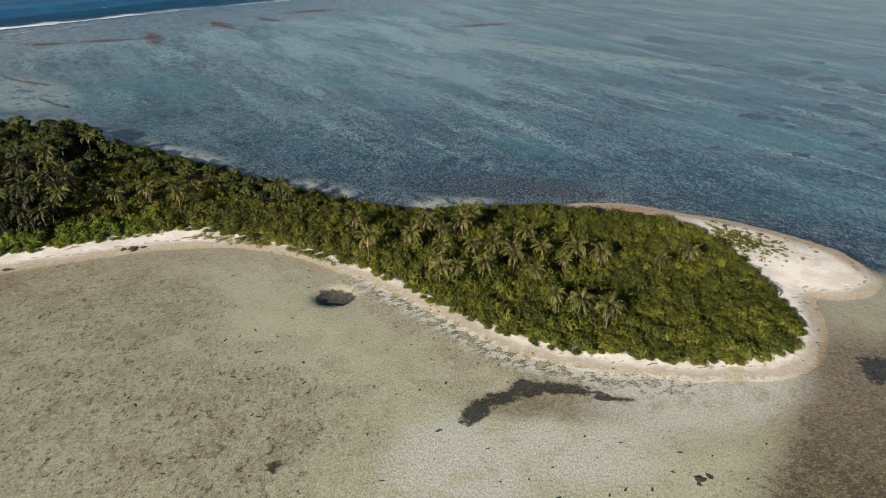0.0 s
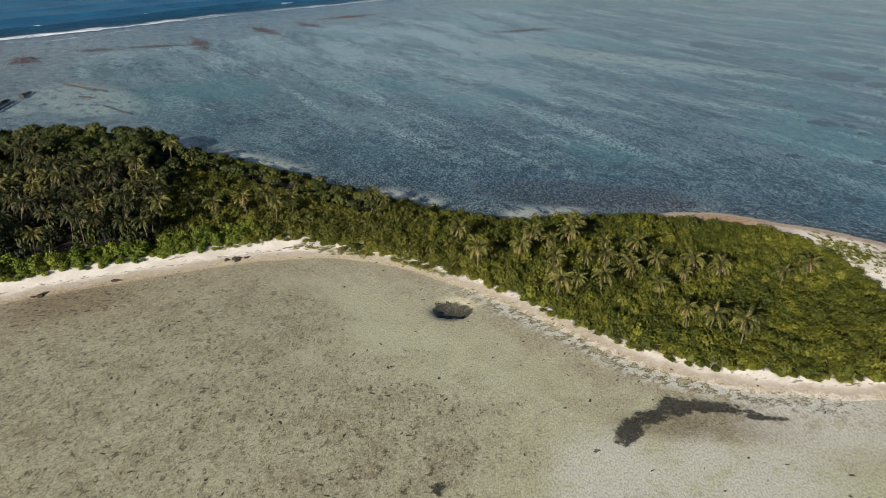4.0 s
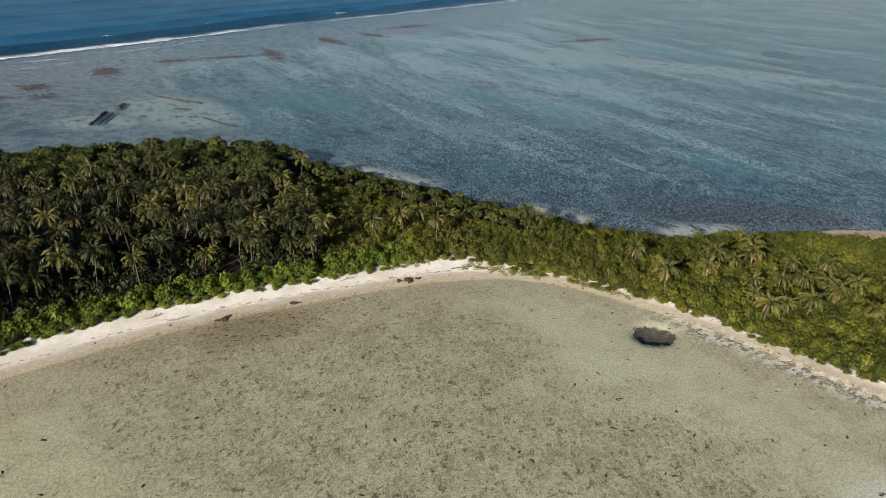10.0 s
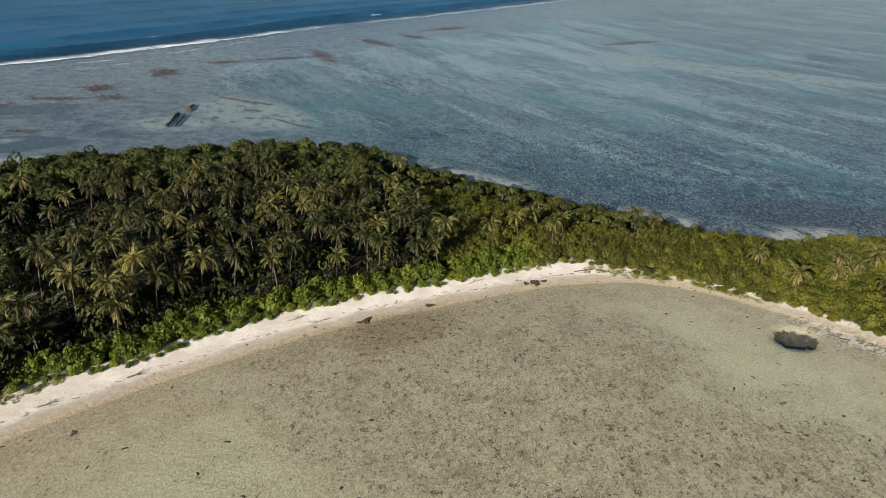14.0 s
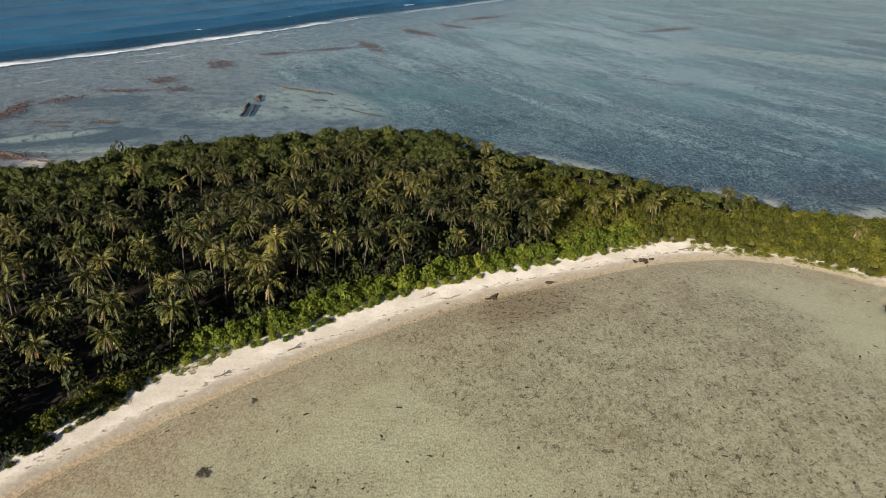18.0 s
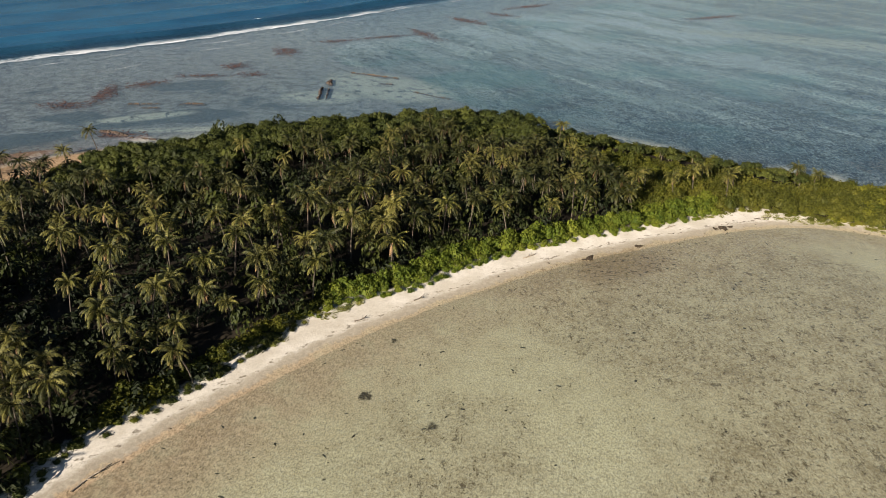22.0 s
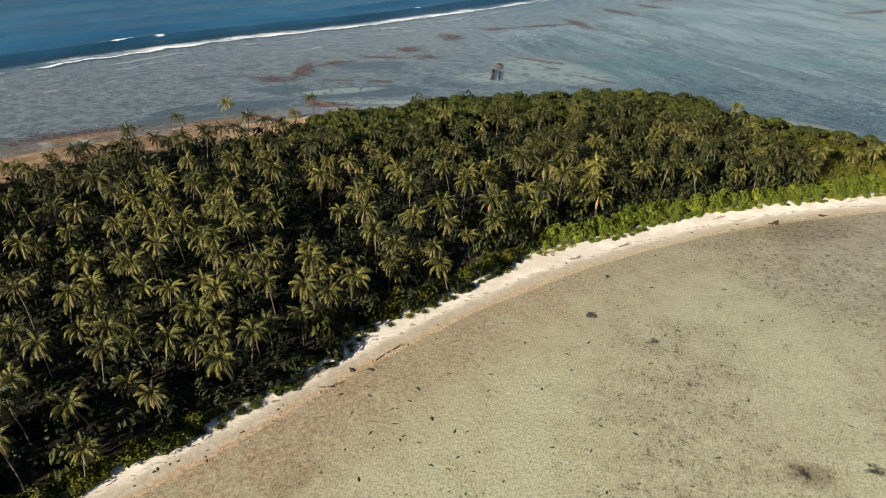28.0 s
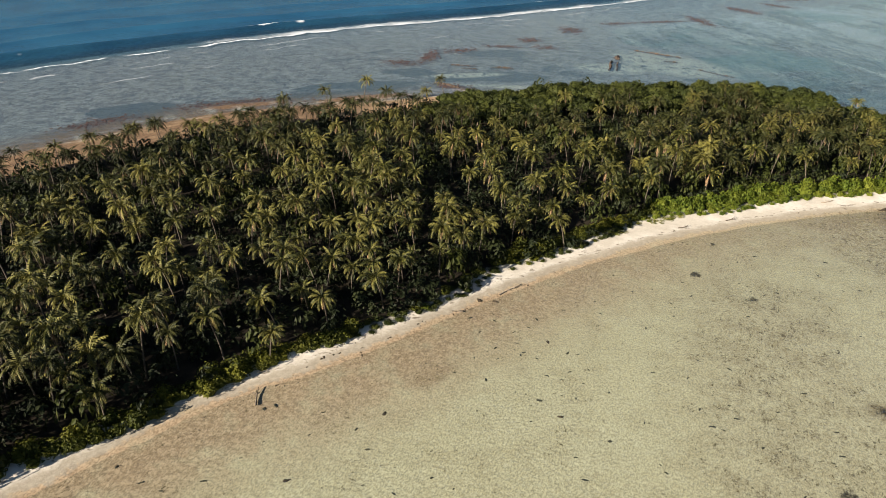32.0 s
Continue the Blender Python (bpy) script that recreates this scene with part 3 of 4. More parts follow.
# ---- ground and sea ----
def build_ground():
    x, y, faces = sheet(spread(-4500, 4500, -350, 170, 1.5), spread(-4500, 4500, -75, 420, 1.5, 1.15))
    box = (-480, 320, -100, 480)
    land = away(np.c_[x, y], SHORE, True)
    veg = near_field(x, y, VEG, True, -80, box)
    surf = away(np.c_[x, y], SURFLINE, False)
    north = step(away(np.c_[x, y], MID, False), -4, 4)
    weed = np.maximum(np.maximum(np.maximum(blobs(x, y, WEED_AND_HOLE[1:8]), 3.0 * blobs(x, y, WEED_AND_HOLE[:1]) - 1.0), 0.78 * blobs(x, y, WEED_AND_HOLE[8:])), blobs(x, y, CORAL_NEAR))
    pale = np.maximum(step(blobs(x, y, PALE), -0.6, 0.9), step(blobs(x, y, PALE_REEF), -0.2, 0.8))
    rim = north * step(land, -12, -3.5) * step(lattice(x, y, 0.055, 88), 0.25, 0.5) * step(x, 30, 5)
    pale = np.maximum(pale, rim)
    umber = north * step(land, -26, -6) * step(x, -250, -285)
    rubble = blobs(x, y, RED)
    rim_line = away(np.c_[x, y], curve(FLAT_EDGE, 4), False) + 9 * (lattice(x, y, 0.08, 15) - 0.5)
    west = step(rim_line, -1.5, 2.5) * north
    slate = step(blobs(x, y, SLATE), -0.7, 0.9)
    # where the reef colour is lightened for sky sheen on distant water
    far = step(land, -45, -230) * step(x, 100, -40)
    scallop = (1 - north) * step(land, -5.5, -2.5) * step(land, 1.2, -0.6) * step(x, -28, -12) * step(x, 50, 42)
    algae = np.clip(np.maximum(step(blobs(x, y, ALGAE), -0.9, 0.9), 0.6 * step(blobs(x, y, [(-124, 28, 14, 34, 14)]), -0.95, 0.95)) + 0.35 * lattice(x, y, 0.03, 77) - 0.1, 0, 1)
    tan = north * np.maximum(step(x, 68, 52), step(land, 7.5, 3.0))
    warm = (1 - north) * step(land, -26, -3) * (0.35 + 0.65 * step(x, -120, -185))
    brown = step((x - 48) - (y - 84) * 0.6, -4, 9) * step(y, 128, 112) * step(y + 0.6 * x, 75, 100)
    z = land_height(land) + 0.05 * (lattice(x, y, 0.2, 3) - 0.5)
    z -= 0.5 * north * step(land, -3, -25)
    z -= 1.6 * step(blobs(x, y, WEED_AND_HOLE[:1]), 0.2, 1.0)
    z += 0.35 * step(rubble, 0.0, 0.9) * north * step(land, 0, -4)
    z -= 25 * step(surf, -2, 120)
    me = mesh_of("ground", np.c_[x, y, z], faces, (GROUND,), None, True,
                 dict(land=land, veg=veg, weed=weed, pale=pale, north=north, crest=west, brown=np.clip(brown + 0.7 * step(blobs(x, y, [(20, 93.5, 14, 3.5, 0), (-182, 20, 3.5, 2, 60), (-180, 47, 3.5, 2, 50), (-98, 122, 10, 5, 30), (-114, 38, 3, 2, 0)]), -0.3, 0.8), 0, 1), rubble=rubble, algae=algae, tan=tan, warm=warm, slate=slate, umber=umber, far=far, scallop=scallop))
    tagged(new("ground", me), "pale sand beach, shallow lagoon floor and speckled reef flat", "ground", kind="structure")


def build_water():
    x, y, faces = sheet(spread(-4500, 4500, -540, 40, 2.6), spread(-4500, 4500, 120, 780, 2.6))
    q = np.c_[x, y]
    surf = away(q, SURFLINE, False)
    land = near_field(x, y, SHORE, True, -80, (-480, 320, -100, 480))
    north = step(away(q, MID, False), -3, 6)
    wob = 14 * (lattice(x, y, 0.012, 5) - 0.5) + 5 * (lattice(x, y, 0.04, 6) - 0.5)
    s = surf + wob
    z = np.zeros(len(x))
    for at, high, wide in ((26, 2.6, 4.2), (64, 1.6, 5.5), (108, 0.9, 7), (160, 0.8, 8), (220, 0.8, 8), (290, 0.8, 9)):
        z += high * (0.55 + 0.8 * lattice(x, y, 0.011, 7 + at)) * np.exp(-((s - at) / np.where(s < at, wide * 0.55, wide * 1.4)) ** 2)
    z *= step(surf, -8, 4)
    z += 0.10 * step(surf, 0, 60) * (lattice(x, y, 0.09, 9) - 0.5)
    west = step(x + 0.25 * y, -40, -190) * step(surf, -190, -60)
    deep = 0.02 + north * (0.13 - 0.07 * west) * step(land, 0, -20)
    deep = deep + (1 - deep) * step(surf, -14, 45)
    me = mesh_of("water", np.c_[x, y, z], faces, (WATER,), None, True, dict(surf=surf, deep=deep, shelf=step(land, -8, -20) * north * (0.30 + 0.70 * step(x, -170, -270))))
    tagged(new("water", me), "clear shallow lagoon water and deep blue ocean with breaking surf", "water", kind="structure")


build_ground()
build_water()


# ---- helpers for things ----
def part(name, me, parent, label=""):
    ob = new(name, me)
    ob.parent = parent
    return tagged(ob, label) if label else ob


def tube(path, radii, sides=6):
    """Vertices and quads of a tapering tube along a path."""
    path = np.asarray(path, float)
    v, f = [], []
    for k, (p, r) in enumerate(zip(path, radii)):
        d = path[min(k + 1, len(path) - 1)] - path[max(k - 1, 0)]
        d /= np.linalg.norm(d) + 1e-9
        a = np.cross(d, (0.3, 0.9, 0.1) if abs(d[2]) > 0.5 else (0, 0, 1))
        a /= np.linalg.norm(a)
        b = np.cross(d, a)
        for i in range(sides):
            w = 2 * math.pi * i / sides
            v.append(p + r * (math.cos(w) * a + math.sin(w) * b))
    for k in range(len(path) - 1):
        for i in range(sides):
            j = (i + 1) % sides
            f.append((k * sides + i, k * sides + j, (k + 1) * sides + j, (k + 1) * sides + i))
    n = (len(path) - 1) * sides
    if sides == 6:
        f += [(n, n + 1, n + 2, n + 3), (n + 3, n + 4, n + 5, n)]
    return np.array(v), np.array(f)


def joined(pieces):
    """One set of vertices, faces and material numbers out of several (vertices, quads, number)."""
    vs, fs, ms, n = [], [], [], 0
    for v, f, m in pieces:
        vs.append(v)
        fs.append(f + n)
        ms.append(np.full(len(f), m))
        n += len(v)
    return np.concatenate(vs), np.concatenate(fs), np.concatenate(ms)


def moved(v, x, y, z, turn, size=1.0, high=1.0):
    c, s = math.cos(turn), math.sin(turn)
    return np.c_[(v[:, 0] * c - v[:, 1] * s) * size + x, (v[:, 0] * s + v[:, 1] * c) * size + y, v[:, 2] * size * high + z]


def frond(rnd, length, lift, droop, leaflets=18):
    """A feather-shaped palm leaf that grows along +x: an arching midrib with leaflets that fold down on both sides."""
    n = leaflets
    p, pts = np.array([0.12, 0.0, 0.0]), []
    for k in range(n + 1):
        pts.append(p.copy())
        a = lift - droop * (k / n) ** 1.2
        p = p + np.array([math.cos(a), 0, math.sin(a)]) * length / n
    pts = np.array(pts)
    v, f = [], []
    for k in range(0, n, 2):                              # midrib
        w = 0.075 * (1 - 0.7 * k / n)
        i = len(v)
        v += [pts[k] + (0, -w, 0.03), pts[k] + (0, w, 0.03), pts[min(k + 2, n)] + (0, w * 0.8, 0.03), pts[min(k + 2, n)] + (0, -w * 0.8, 0.03)]
        f.append((i, i + 1, i + 2, i + 3))
    for k in range(2, n + 1):
        u = k / n
        size = length * 0.19 * (math.sin(math.pi * (0.16 + 0.78 * u)) ** 0.7) * rnd.uniform(0.85, 1.12)
        d = pts[k] - pts[k - 1]
        d /= np.linalg.norm(d)
        up = np.array([-d[2], 0, d[0]])
        for side in (-1, 1):
            out = np.array([0, side, 0]) * 0.8 + d * rnd.uniform(0.45, 0.75) - up * rnd.uniform(0.10, 0.5) + np.array([0, 0, -rnd.uniform(0.05, 0.35)])
            out /= np.linalg.norm(out)
            half = d * length / n * 0.42
            tip = pts[k] + out * size + (0, 0, -0.10 * size)
            i = len(v)
            v += [pts[k] - half, pts[k] + half, tip + half * 0.3, tip - half * 0.3]
            f.append((i, i + 1, i + 2, i + 3))
    return np.array(v), np.array(f)


def tilted(v, spin, lean=0.0):
    c, s = math.cos(lean), math.sin(lean)
    w = np.c_[v[:, 0], v[:, 1] * c - v[:, 2] * s, v[:, 1] * s + v[:, 2] * c]
    c, s = math.cos(spin), math.sin(spin)
    return np.c_[w[:, 0] * c - w[:, 1] * s, w[:, 0] * s + w[:, 1] * c, w[:, 2]]


FROND_KINDS = []                                          # (lift, droop) from the upright heart leaves to the hanging skirt
for lift, droop in ((1.30, 1.45), (1.02, 2.05), (0.68, 2.15), (0.28, 1.95), (-0.25, 1.2)):
    FROND_KINDS.append((lift, droop))
rnd = random.Random(11)
FRONDS = [frond(rnd, rnd.uniform(3.0, 3.5), lift, droop) for lift, droop in FROND_KINDS for _ in range(2)]
DEADFROND = frond(rnd, 2.2, -0.9, 0.6, 7)
LIGHT_FRONDS = [frond(rnd, rnd.uniform(3.0, 3.5), lift, droop, 9) for lift, droop in FROND_KINDS for _ in range(2)]


def crown_plan(rnd):
    """Which leaf goes where: (kind, spin, lean, size)."""
    plan, spin = [], rnd.uniform(0, 6.28)
    for ring, count in ((0, 4), (1, 6), (2, 6), (3, 5), (4, 3)):
        for i in range(count):
            spin += 2.4 + rnd.uniform(-0.25, 0.25)
            plan.append((ring * 2 + rnd.randrange(2), spin, rnd.uniform(-0.25, 0.25), rnd.uniform(0.82, 1.1)))
    return plan


def trunk_path(rnd, high, bow):
    a = rnd.uniform(0, 6.28)
    return [(bow * math.cos(a) * (u ** 1.6), bow * math.sin(a) * (u ** 1.6), high * u - 0.3 * (1 - u)) for u in np.linspace(0, 1, 7)]


def palm_arrays(rnd, high, bow, kinds=None):
    path = trunk_path(rnd, high, bow)
    v, f = tube(path, np.linspace(0.17, 0.10, 7), 6)
    pieces = [(v, f, 0)]
    for kind, spin, lean, size in crown_plan(rnd):
        fv, ff = (kinds or FRONDS)[kind]
        pieces.append((tilted(fv, spin, lean) * size + path[-1], ff, 1))
    for i in range(rnd.randrange(1, 4)):
        fv, ff = DEADFROND
        pieces.append((tilted(fv, rnd.uniform(0, 6.28)) + path[-1], ff, 2))
    return path, pieces


def palm_thing(rnd, high, bow, loose):
    """A coconut palm; loose: each leaf a mesh of its own."""
    path, pieces = palm_arrays(rnd, high, bow, None if loose else LIGHT_FRONDS)
    root = tagged(new("palm_tree"), "coconut palm with slender grey trunk and olive feathery fronds", "palm tree", "coconut palms of the grove")
    v, f, m = pieces[0]
    part("trunk", mesh_of("trunk", v, f, (BARK,), None, True), root, "slim pale grey trunk")
    top = path[-1]
    if loose:
        for kind, spin, lean, size in crown_plan(rnd):
            ob = part("frond", FROND_MESH[kind], root)
            ob.matrix_basis = Matrix.Translation(top) @ Matrix.Rotation(spin, 4, "Z") @ Matrix.Rotation(lean, 4, "X") @ Matrix.Scale(size, 4)
        for v, f, m in pieces:
            if m == 2:
                part("dead_frond", mesh_of("dead_frond", v, f, (DEAD,)), root, "brown hanging dry frond")
    else:
        v, f, m = joined([p for p in pieces if p[2] == 1])
        part("crown", mesh_of("crown", v, f, (PALM,)), root)
        v, f, m = joined([p for p in pieces if p[2] == 2])
        part("dead_frond", mesh_of("dead_frond", v, f, (DEAD,)), root, "brown hanging dry fronds")
    return root


FROND_MESH = [mesh_of("frond", v, f, (PALM,)) for v, f in FRONDS]


def lump(rnd, a, b, c, rough=0.35, rings=7, sides=12):
    """An uneven stone, flat below: vertices and quads."""
    ph = [rnd.uniform(0, 6.28) for _ in range(6)]
    v, f = [], []
    for k in range(rings + 1):
        e = math.pi * 0.5 * k / rings
        for i in range(sides):
            w = 2 * math.pi * i / sides
            bump = 1 + rough * (0.5 * math.sin(2 * w + ph[0]) + 0.4 * math.sin(3 * w + ph[1] + 2 * e) + 0.35 * math.sin(5 * w + ph[2] - 3 * e) + 0.3 * rnd.uniform(-1, 1))
            r = math.cos(e) * bump if k < rings else 0.06
            v.append((a * r * math.cos(w), b * r * math.sin(w), c * math.sin(e) * (1 + rough * 0.5 * math.sin(4 * w + ph[3]))))
    for k in range(rings):
        for i in range(sides):
            j = (i + 1) % sides
            f.append((k * sides + i, k * sides + j, (k + 1) * sides + j, (k + 1) * sides + i))
    return np.array(v), np.array(f)


def leaves(rnd, lobes, count, leaf):
    """Leaves over a set of rounded lobes (x, y, z, radius, height)."""
    r = np.random.RandomState(rnd.randrange(10 ** 6))
    weight = np.array([q[3] ** 2 for q in lobes])
    pick = r.choice(len(lobes), count, p=weight / weight.sum())
    lob = np.array(lobes)[pick]
    d = r.normal(size=(count, 3))
    d[:, 2] = np.abs(d[:, 2]) * 1.1 - 0.35
    d /= np.linalg.norm(d, axis=1)[:, None]
    rad = r.uniform(0.78, 1.08, count)
    c = lob[:, :3] + d * np.c_[lob[:, 3], lob[:, 3], lob[:, 4]] * rad[:, None]
    nrm = d + r.normal(size=(count, 3)) * 0.2 + (0, 0, 0.15)
    nrm /= np.linalg.norm(nrm, axis=1)[:, None]
    a = np.cross(nrm, r.normal(size=(count, 3)))
    a /= np.linalg.norm(a, axis=1)[:, None]
    b = np.cross(nrm, a)
    size = (leaf * r.uniform(0.65, 1.3, count))[:, None]
    v = np.stack([c - a * size, c - b * size * 0.55 + nrm * size * 0.15, c + a * size, c + b * size * 0.55 + nrm * size * 0.15], 1).reshape(-1, 3)
    return v, np.arange(4 * count).reshape(-1, 4)


def bush_arrays(rnd, wide, high, count, leaf):
    """A dome of small rounded leaf clumps over a dim core."""
    lobes, n = [], 17
    for i in range(n):
        u = (i + 0.5) / n
        a, e = i * 2.4 + rnd.uniform(-0.3, 0.3), math.acos(1 - 0.95 * u)
        k = rnd.uniform(0.72, 0.98)
        lobes.append((wide * 0.82 * k * math.sin(e) * math.cos(a), wide * 0.82 * k * math.sin(e) * math.sin(a), high * (0.12 + 0.66 * k * math.cos(e)),
                      wide * rnd.uniform(0.22, 0.36), high * rnd.uniform(0.14, 0.22)))
    pieces = [(*leaves(rnd, lobes, count, leaf), 0)]
    v, f = lump(rnd, wide * 0.62, wide * 0.62, high * 0.60, 0.2, 3, 8)
    pieces.append((moved(v, 0, 0, 0, 0), f, 0))
    v, f, m = joined(pieces)
    return v, f


def stems(rnd, wide, high, count):
    pieces = []
    for i in range(count):
        a, r = rnd.uniform(0, 6.28), wide * rnd.uniform(0.2, 0.5)
        path = [(0.1 * math.cos(a), 0.1 * math.sin(a), -0.2), (r * 0.4 * math.cos(a), r * 0.4 * math.sin(a), high * 0.35), (r * math.cos(a), r * math.sin(a), high * 0.7)]
        v, f = tube(path, (0.09, 0.06, 0.03), 6)
        pieces.append((v, f, 0))
    return joined(pieces)


def bush_thing(rnd, name, label, category, group, wide, high, count, leaf, mat):
    root = tagged(new(name), label, category, group)
    v, f, m = stems(rnd, wide, high, 4)
    part("stem", mesh_of("stem", v, f, (WOOD,), None, True), root)
    v, f = bush_arrays(rnd, wide, high, count, leaf)
    part("foliage", mesh_of("foliage", v, f, (mat,)), root)
    return root


def tree_thing(rnd, wide, high):
    root = tagged(new("broadleaf_tree"), "round-crowned broadleaf tree with dense dark green leaves", "tree", "broadleaf trees behind the palms")
    path = trunk_path(rnd, high * 0.55, 0.5)
    pieces = [(*tube(path, np.linspace(0.24, 0.14, 7), 6), 0)]
    lobes = [(path[-1][0], path[-1][1], high * 0.66, wide * 0.62, high * 0.30)]
    for i in range(17):
        a, r = i * 2.4 + rnd.uniform(-0.3, 0.3), wide * (0.25 + 0.58 * ((i + 0.5) / 17) ** 0.5)
        end = (r * math.cos(a), r * math.sin(a), high * (0.86 - 0.42 * (r / wide) ** 1.6 + rnd.uniform(-0.06, 0.06)))
        pieces.append((*tube([path[-1], tuple((np.array(path[-1]) + end) / 2 + (0, 0, 0.2)), end], (0.12, 0.08, 0.04), 6), 0))
        lobes.append((*end, wide * rnd.uniform(0.18, 0.31), high * rnd.uniform(0.09, 0.15)))
    v, f, m = joined(pieces)
    part("trunk", mesh_of("trunk", v, f, (WOOD,), None, True), root)
    pieces = [(*leaves(rnd, lobes, 600, 0.265), 0)]
    for x, y, z, r, h in lobes:
        v, f = lump(rnd, r * 0.8, r * 0.8, h * 0.8, 0.2, 3, 7)
        pieces.append((moved(v, x, y, z - 0.1 * h, 0), f, 0))
    v, f, m = joined(pieces)
    part("crown", mesh_of("crown", v, f, (TREE,)), root)
    return root


def ground_at(x, y):
    d = away(np.array([[x, y]], float), SHORE, True)
    return float(land_height(d)[0])


def scatter(box, gap, seed):
    """Points on a shaken grid."""
    r = np.random.RandomState(seed)
    xs, ys = np.meshgrid(np.arange(box[0], box[1], gap), np.arange(box[2], box[3], gap * 0.87))
    xs[1::2] += gap / 2
    q = np.c_[xs.ravel(), ys.ravel()]
    return q + r.uniform(-0.36, 0.36, q.shape) * gap


def place(things, used, k, m):
    """The k-th kind at the pose m: the first time the thing itself, then copies."""
    if k in used:
        return copy_thing(things[k], m)
    used.add(k)
    things[k].matrix_basis = m
    return things[k]


# ---- the growth ----
def zones(q):
    d = away(q, VEG, True)
    d = np.where(q[:, 1] < -58 - 0.93 * (q[:, 0] + 232), -9.0, d)      # far beyond the western bend
    back = -away(q, curve(BACK_VEG, 4), False)
    back = np.abs(back)
    front = np.abs(away(q, curve(FRONT_VEG, 4), False))
    x, y = q[:, 0], q[:, 1]
    wob = lattice(x, y, 0.06, 21)
    broad = (d > 2) & (x > -238) & (x < -42) & (back < np.where(x < -100, 30, 13) * (0.65 + 0.7 * wob)) & (back < front)
    strip = np.where(x > -160, 7.0, np.where(x > -185, 4.0, 2.5)) * (0.7 + 0.6 * wob)
    palm = (d > strip) & (x < -92 - 0.25 * (y - 150)) & ~broad
    return d, broad, palm


PALM_SPOTS = [(-63, 166), (-44, 174), (-71, 169), (-41, 170), (-1, 150), (4, 152), (0, 139), (8, 132), (15, 136), (19, 128), (6, 159), (-5, 151), (12, 150), (18, 148), (21, 141), (26, 135),
              (29, 140), (34, 138), (22, 119), (26, 118), (31, 115), (-2, 135), (-21, 153), (-17, 142), (3, 131), (-8, 145), (11, 142), (14, 140), (-1, 130), (6, 142), (46, 136), (54, 142)]
PALM_EDGE = [(-269, 158), (-245, 177), (-273, 141), (-218, 33), (-213, 35), (-206, 36), (-211, 19), (-208, 12), (-220, 16), (-215, 9), (-204, 24), (-200, 53), (-189, 53), (-191, 68),
             (-199, 65), (-173, 72), (-181, 68), (-160, 98), (-201, 86), (-198, 34), (-108, 179), (-74, 164), (-80, 160), (-92, 155), (-101, 146), (-123, 130), (-113, 138), (-107, 201), (-87, 162), (-66, 161)]


def plant_palms():
    rnd = random.Random(5)
    near = [palm_thing(rnd, h, b, True) for h, b in ((5.2, 0.4), (6.6, 0.9), (8.4, 1.6), (7.4, 2.4))]
    far = [palm_thing(rnd, h, b, False) for h, b in ((5.2, 0.5), (6.6, 0.8), (7.6, 1.3), (8.6, 0.9), (9.4, 1.8), (6.0, 1.5))]
    used = set()
    kinds = near + far
    spots = [(x, y, 0) for x, y in PALM_SPOTS] + [(x, y, 1) for x, y in PALM_EDGE]
    q = scatter((-345, -60, -95, 235), 5.25, 31)
    d, broad, palm = zones(q)
    thick = (0.62 + 0.6 * step(lattice(q[:, 0], q[:, 1], 0.055, 71), 0.3, 0.7)) * (1 - 0.5 * step(q[:, 0] - 0.4 * q[:, 1], -195, -230))
    keep = [(x, y, 2) for j, ((x, y), ok) in enumerate(zip(q, palm)) if ok and rnd.random() < thick[j] and all((x - a) ** 2 + (y - b) ** 2 > 10 for a, b, c in spots)]
    keep.sort(key=lambda p: (p[0] + 150) ** 2 * 0.45 + (p[1] - 40) ** 2)
    spots += keep[:240]
    for i, (x, y, c) in enumerate(spots):
        if c == 0:
            k, size = (0, 1.0) if i % 3 else (1, 0.86)
        elif c == 1:
            k, size = (8, 0.95) if y > 140 and x < -240 else (rnd.choice((1, 2, 2, 3)), 1.0)
        else:
            k, size = (rnd.choice((1, 2, 3)) if i < 110 else 4 + rnd.randrange(6)), 1.0
        size *= rnd.uniform(0.88, 1.15)
        m = Matrix.Translation((x, y, ground_at(x, y))) @ Matrix.Rotation(rnd.uniform(0, 6.28), 4, "Z") @ Matrix.Scale(size, 4)
        place(kinds, used, k, m)
    protos = [joined(palm_arrays(rnd, h, b, LIGHT_FRONDS)[1]) for h, b in ((5.4, 0.5), (6.8, 0.8), (7.8, 1.4), (8.8, 0.9), (9.6, 1.8), (6.2, 1.5), (7.2, 0.4))]
    pieces = []
    for x, y, c in keep[240:]:
        v, f, m = rnd.choice(protos)
        pieces.append((moved(v, x, y, 1.2, rnd.uniform(0, 6.28), rnd.uniform(0.8, 1.06)), f, m))
    vs = np.concatenate([p[0] for p in pieces])
    n, fs, ms = 0, [], []
    for v, f, m in pieces:
        fs.append(f + n)
        ms.append(m)
        n += len(v)
    tones = np.random.RandomState(3).rand(len(pieces))
    me = mesh_of("palm_forest", vs, np.concatenate(fs), (BARK, PALM, DEAD), np.concatenate(ms), False, dict(tone=np.repeat(tones, [len(p[0]) for p in pieces])))
    tagged(new("palm_forest", me), "dense distant grove of coconut palms with olive crowns", "palm forest", kind="stuff")
    print("palms", len(spots), len(keep) - 240)


def thicket(name, label, category, pieces, mat):
    n, fs = 0, []
    for v, f in pieces:
        fs.append(f + n)
        n += len(v)
    tones = np.random.RandomState(len(pieces)).rand(len(pieces))
    tone = np.repeat(tones, [len(p[0]) for p in pieces])
    me = mesh_of(name, np.concatenate([p[0] for p in pieces]), np.concatenate(fs), (mat,), None, False, dict(tone=tone))
    tagged(new(name, me), label, category, kind="stuff")


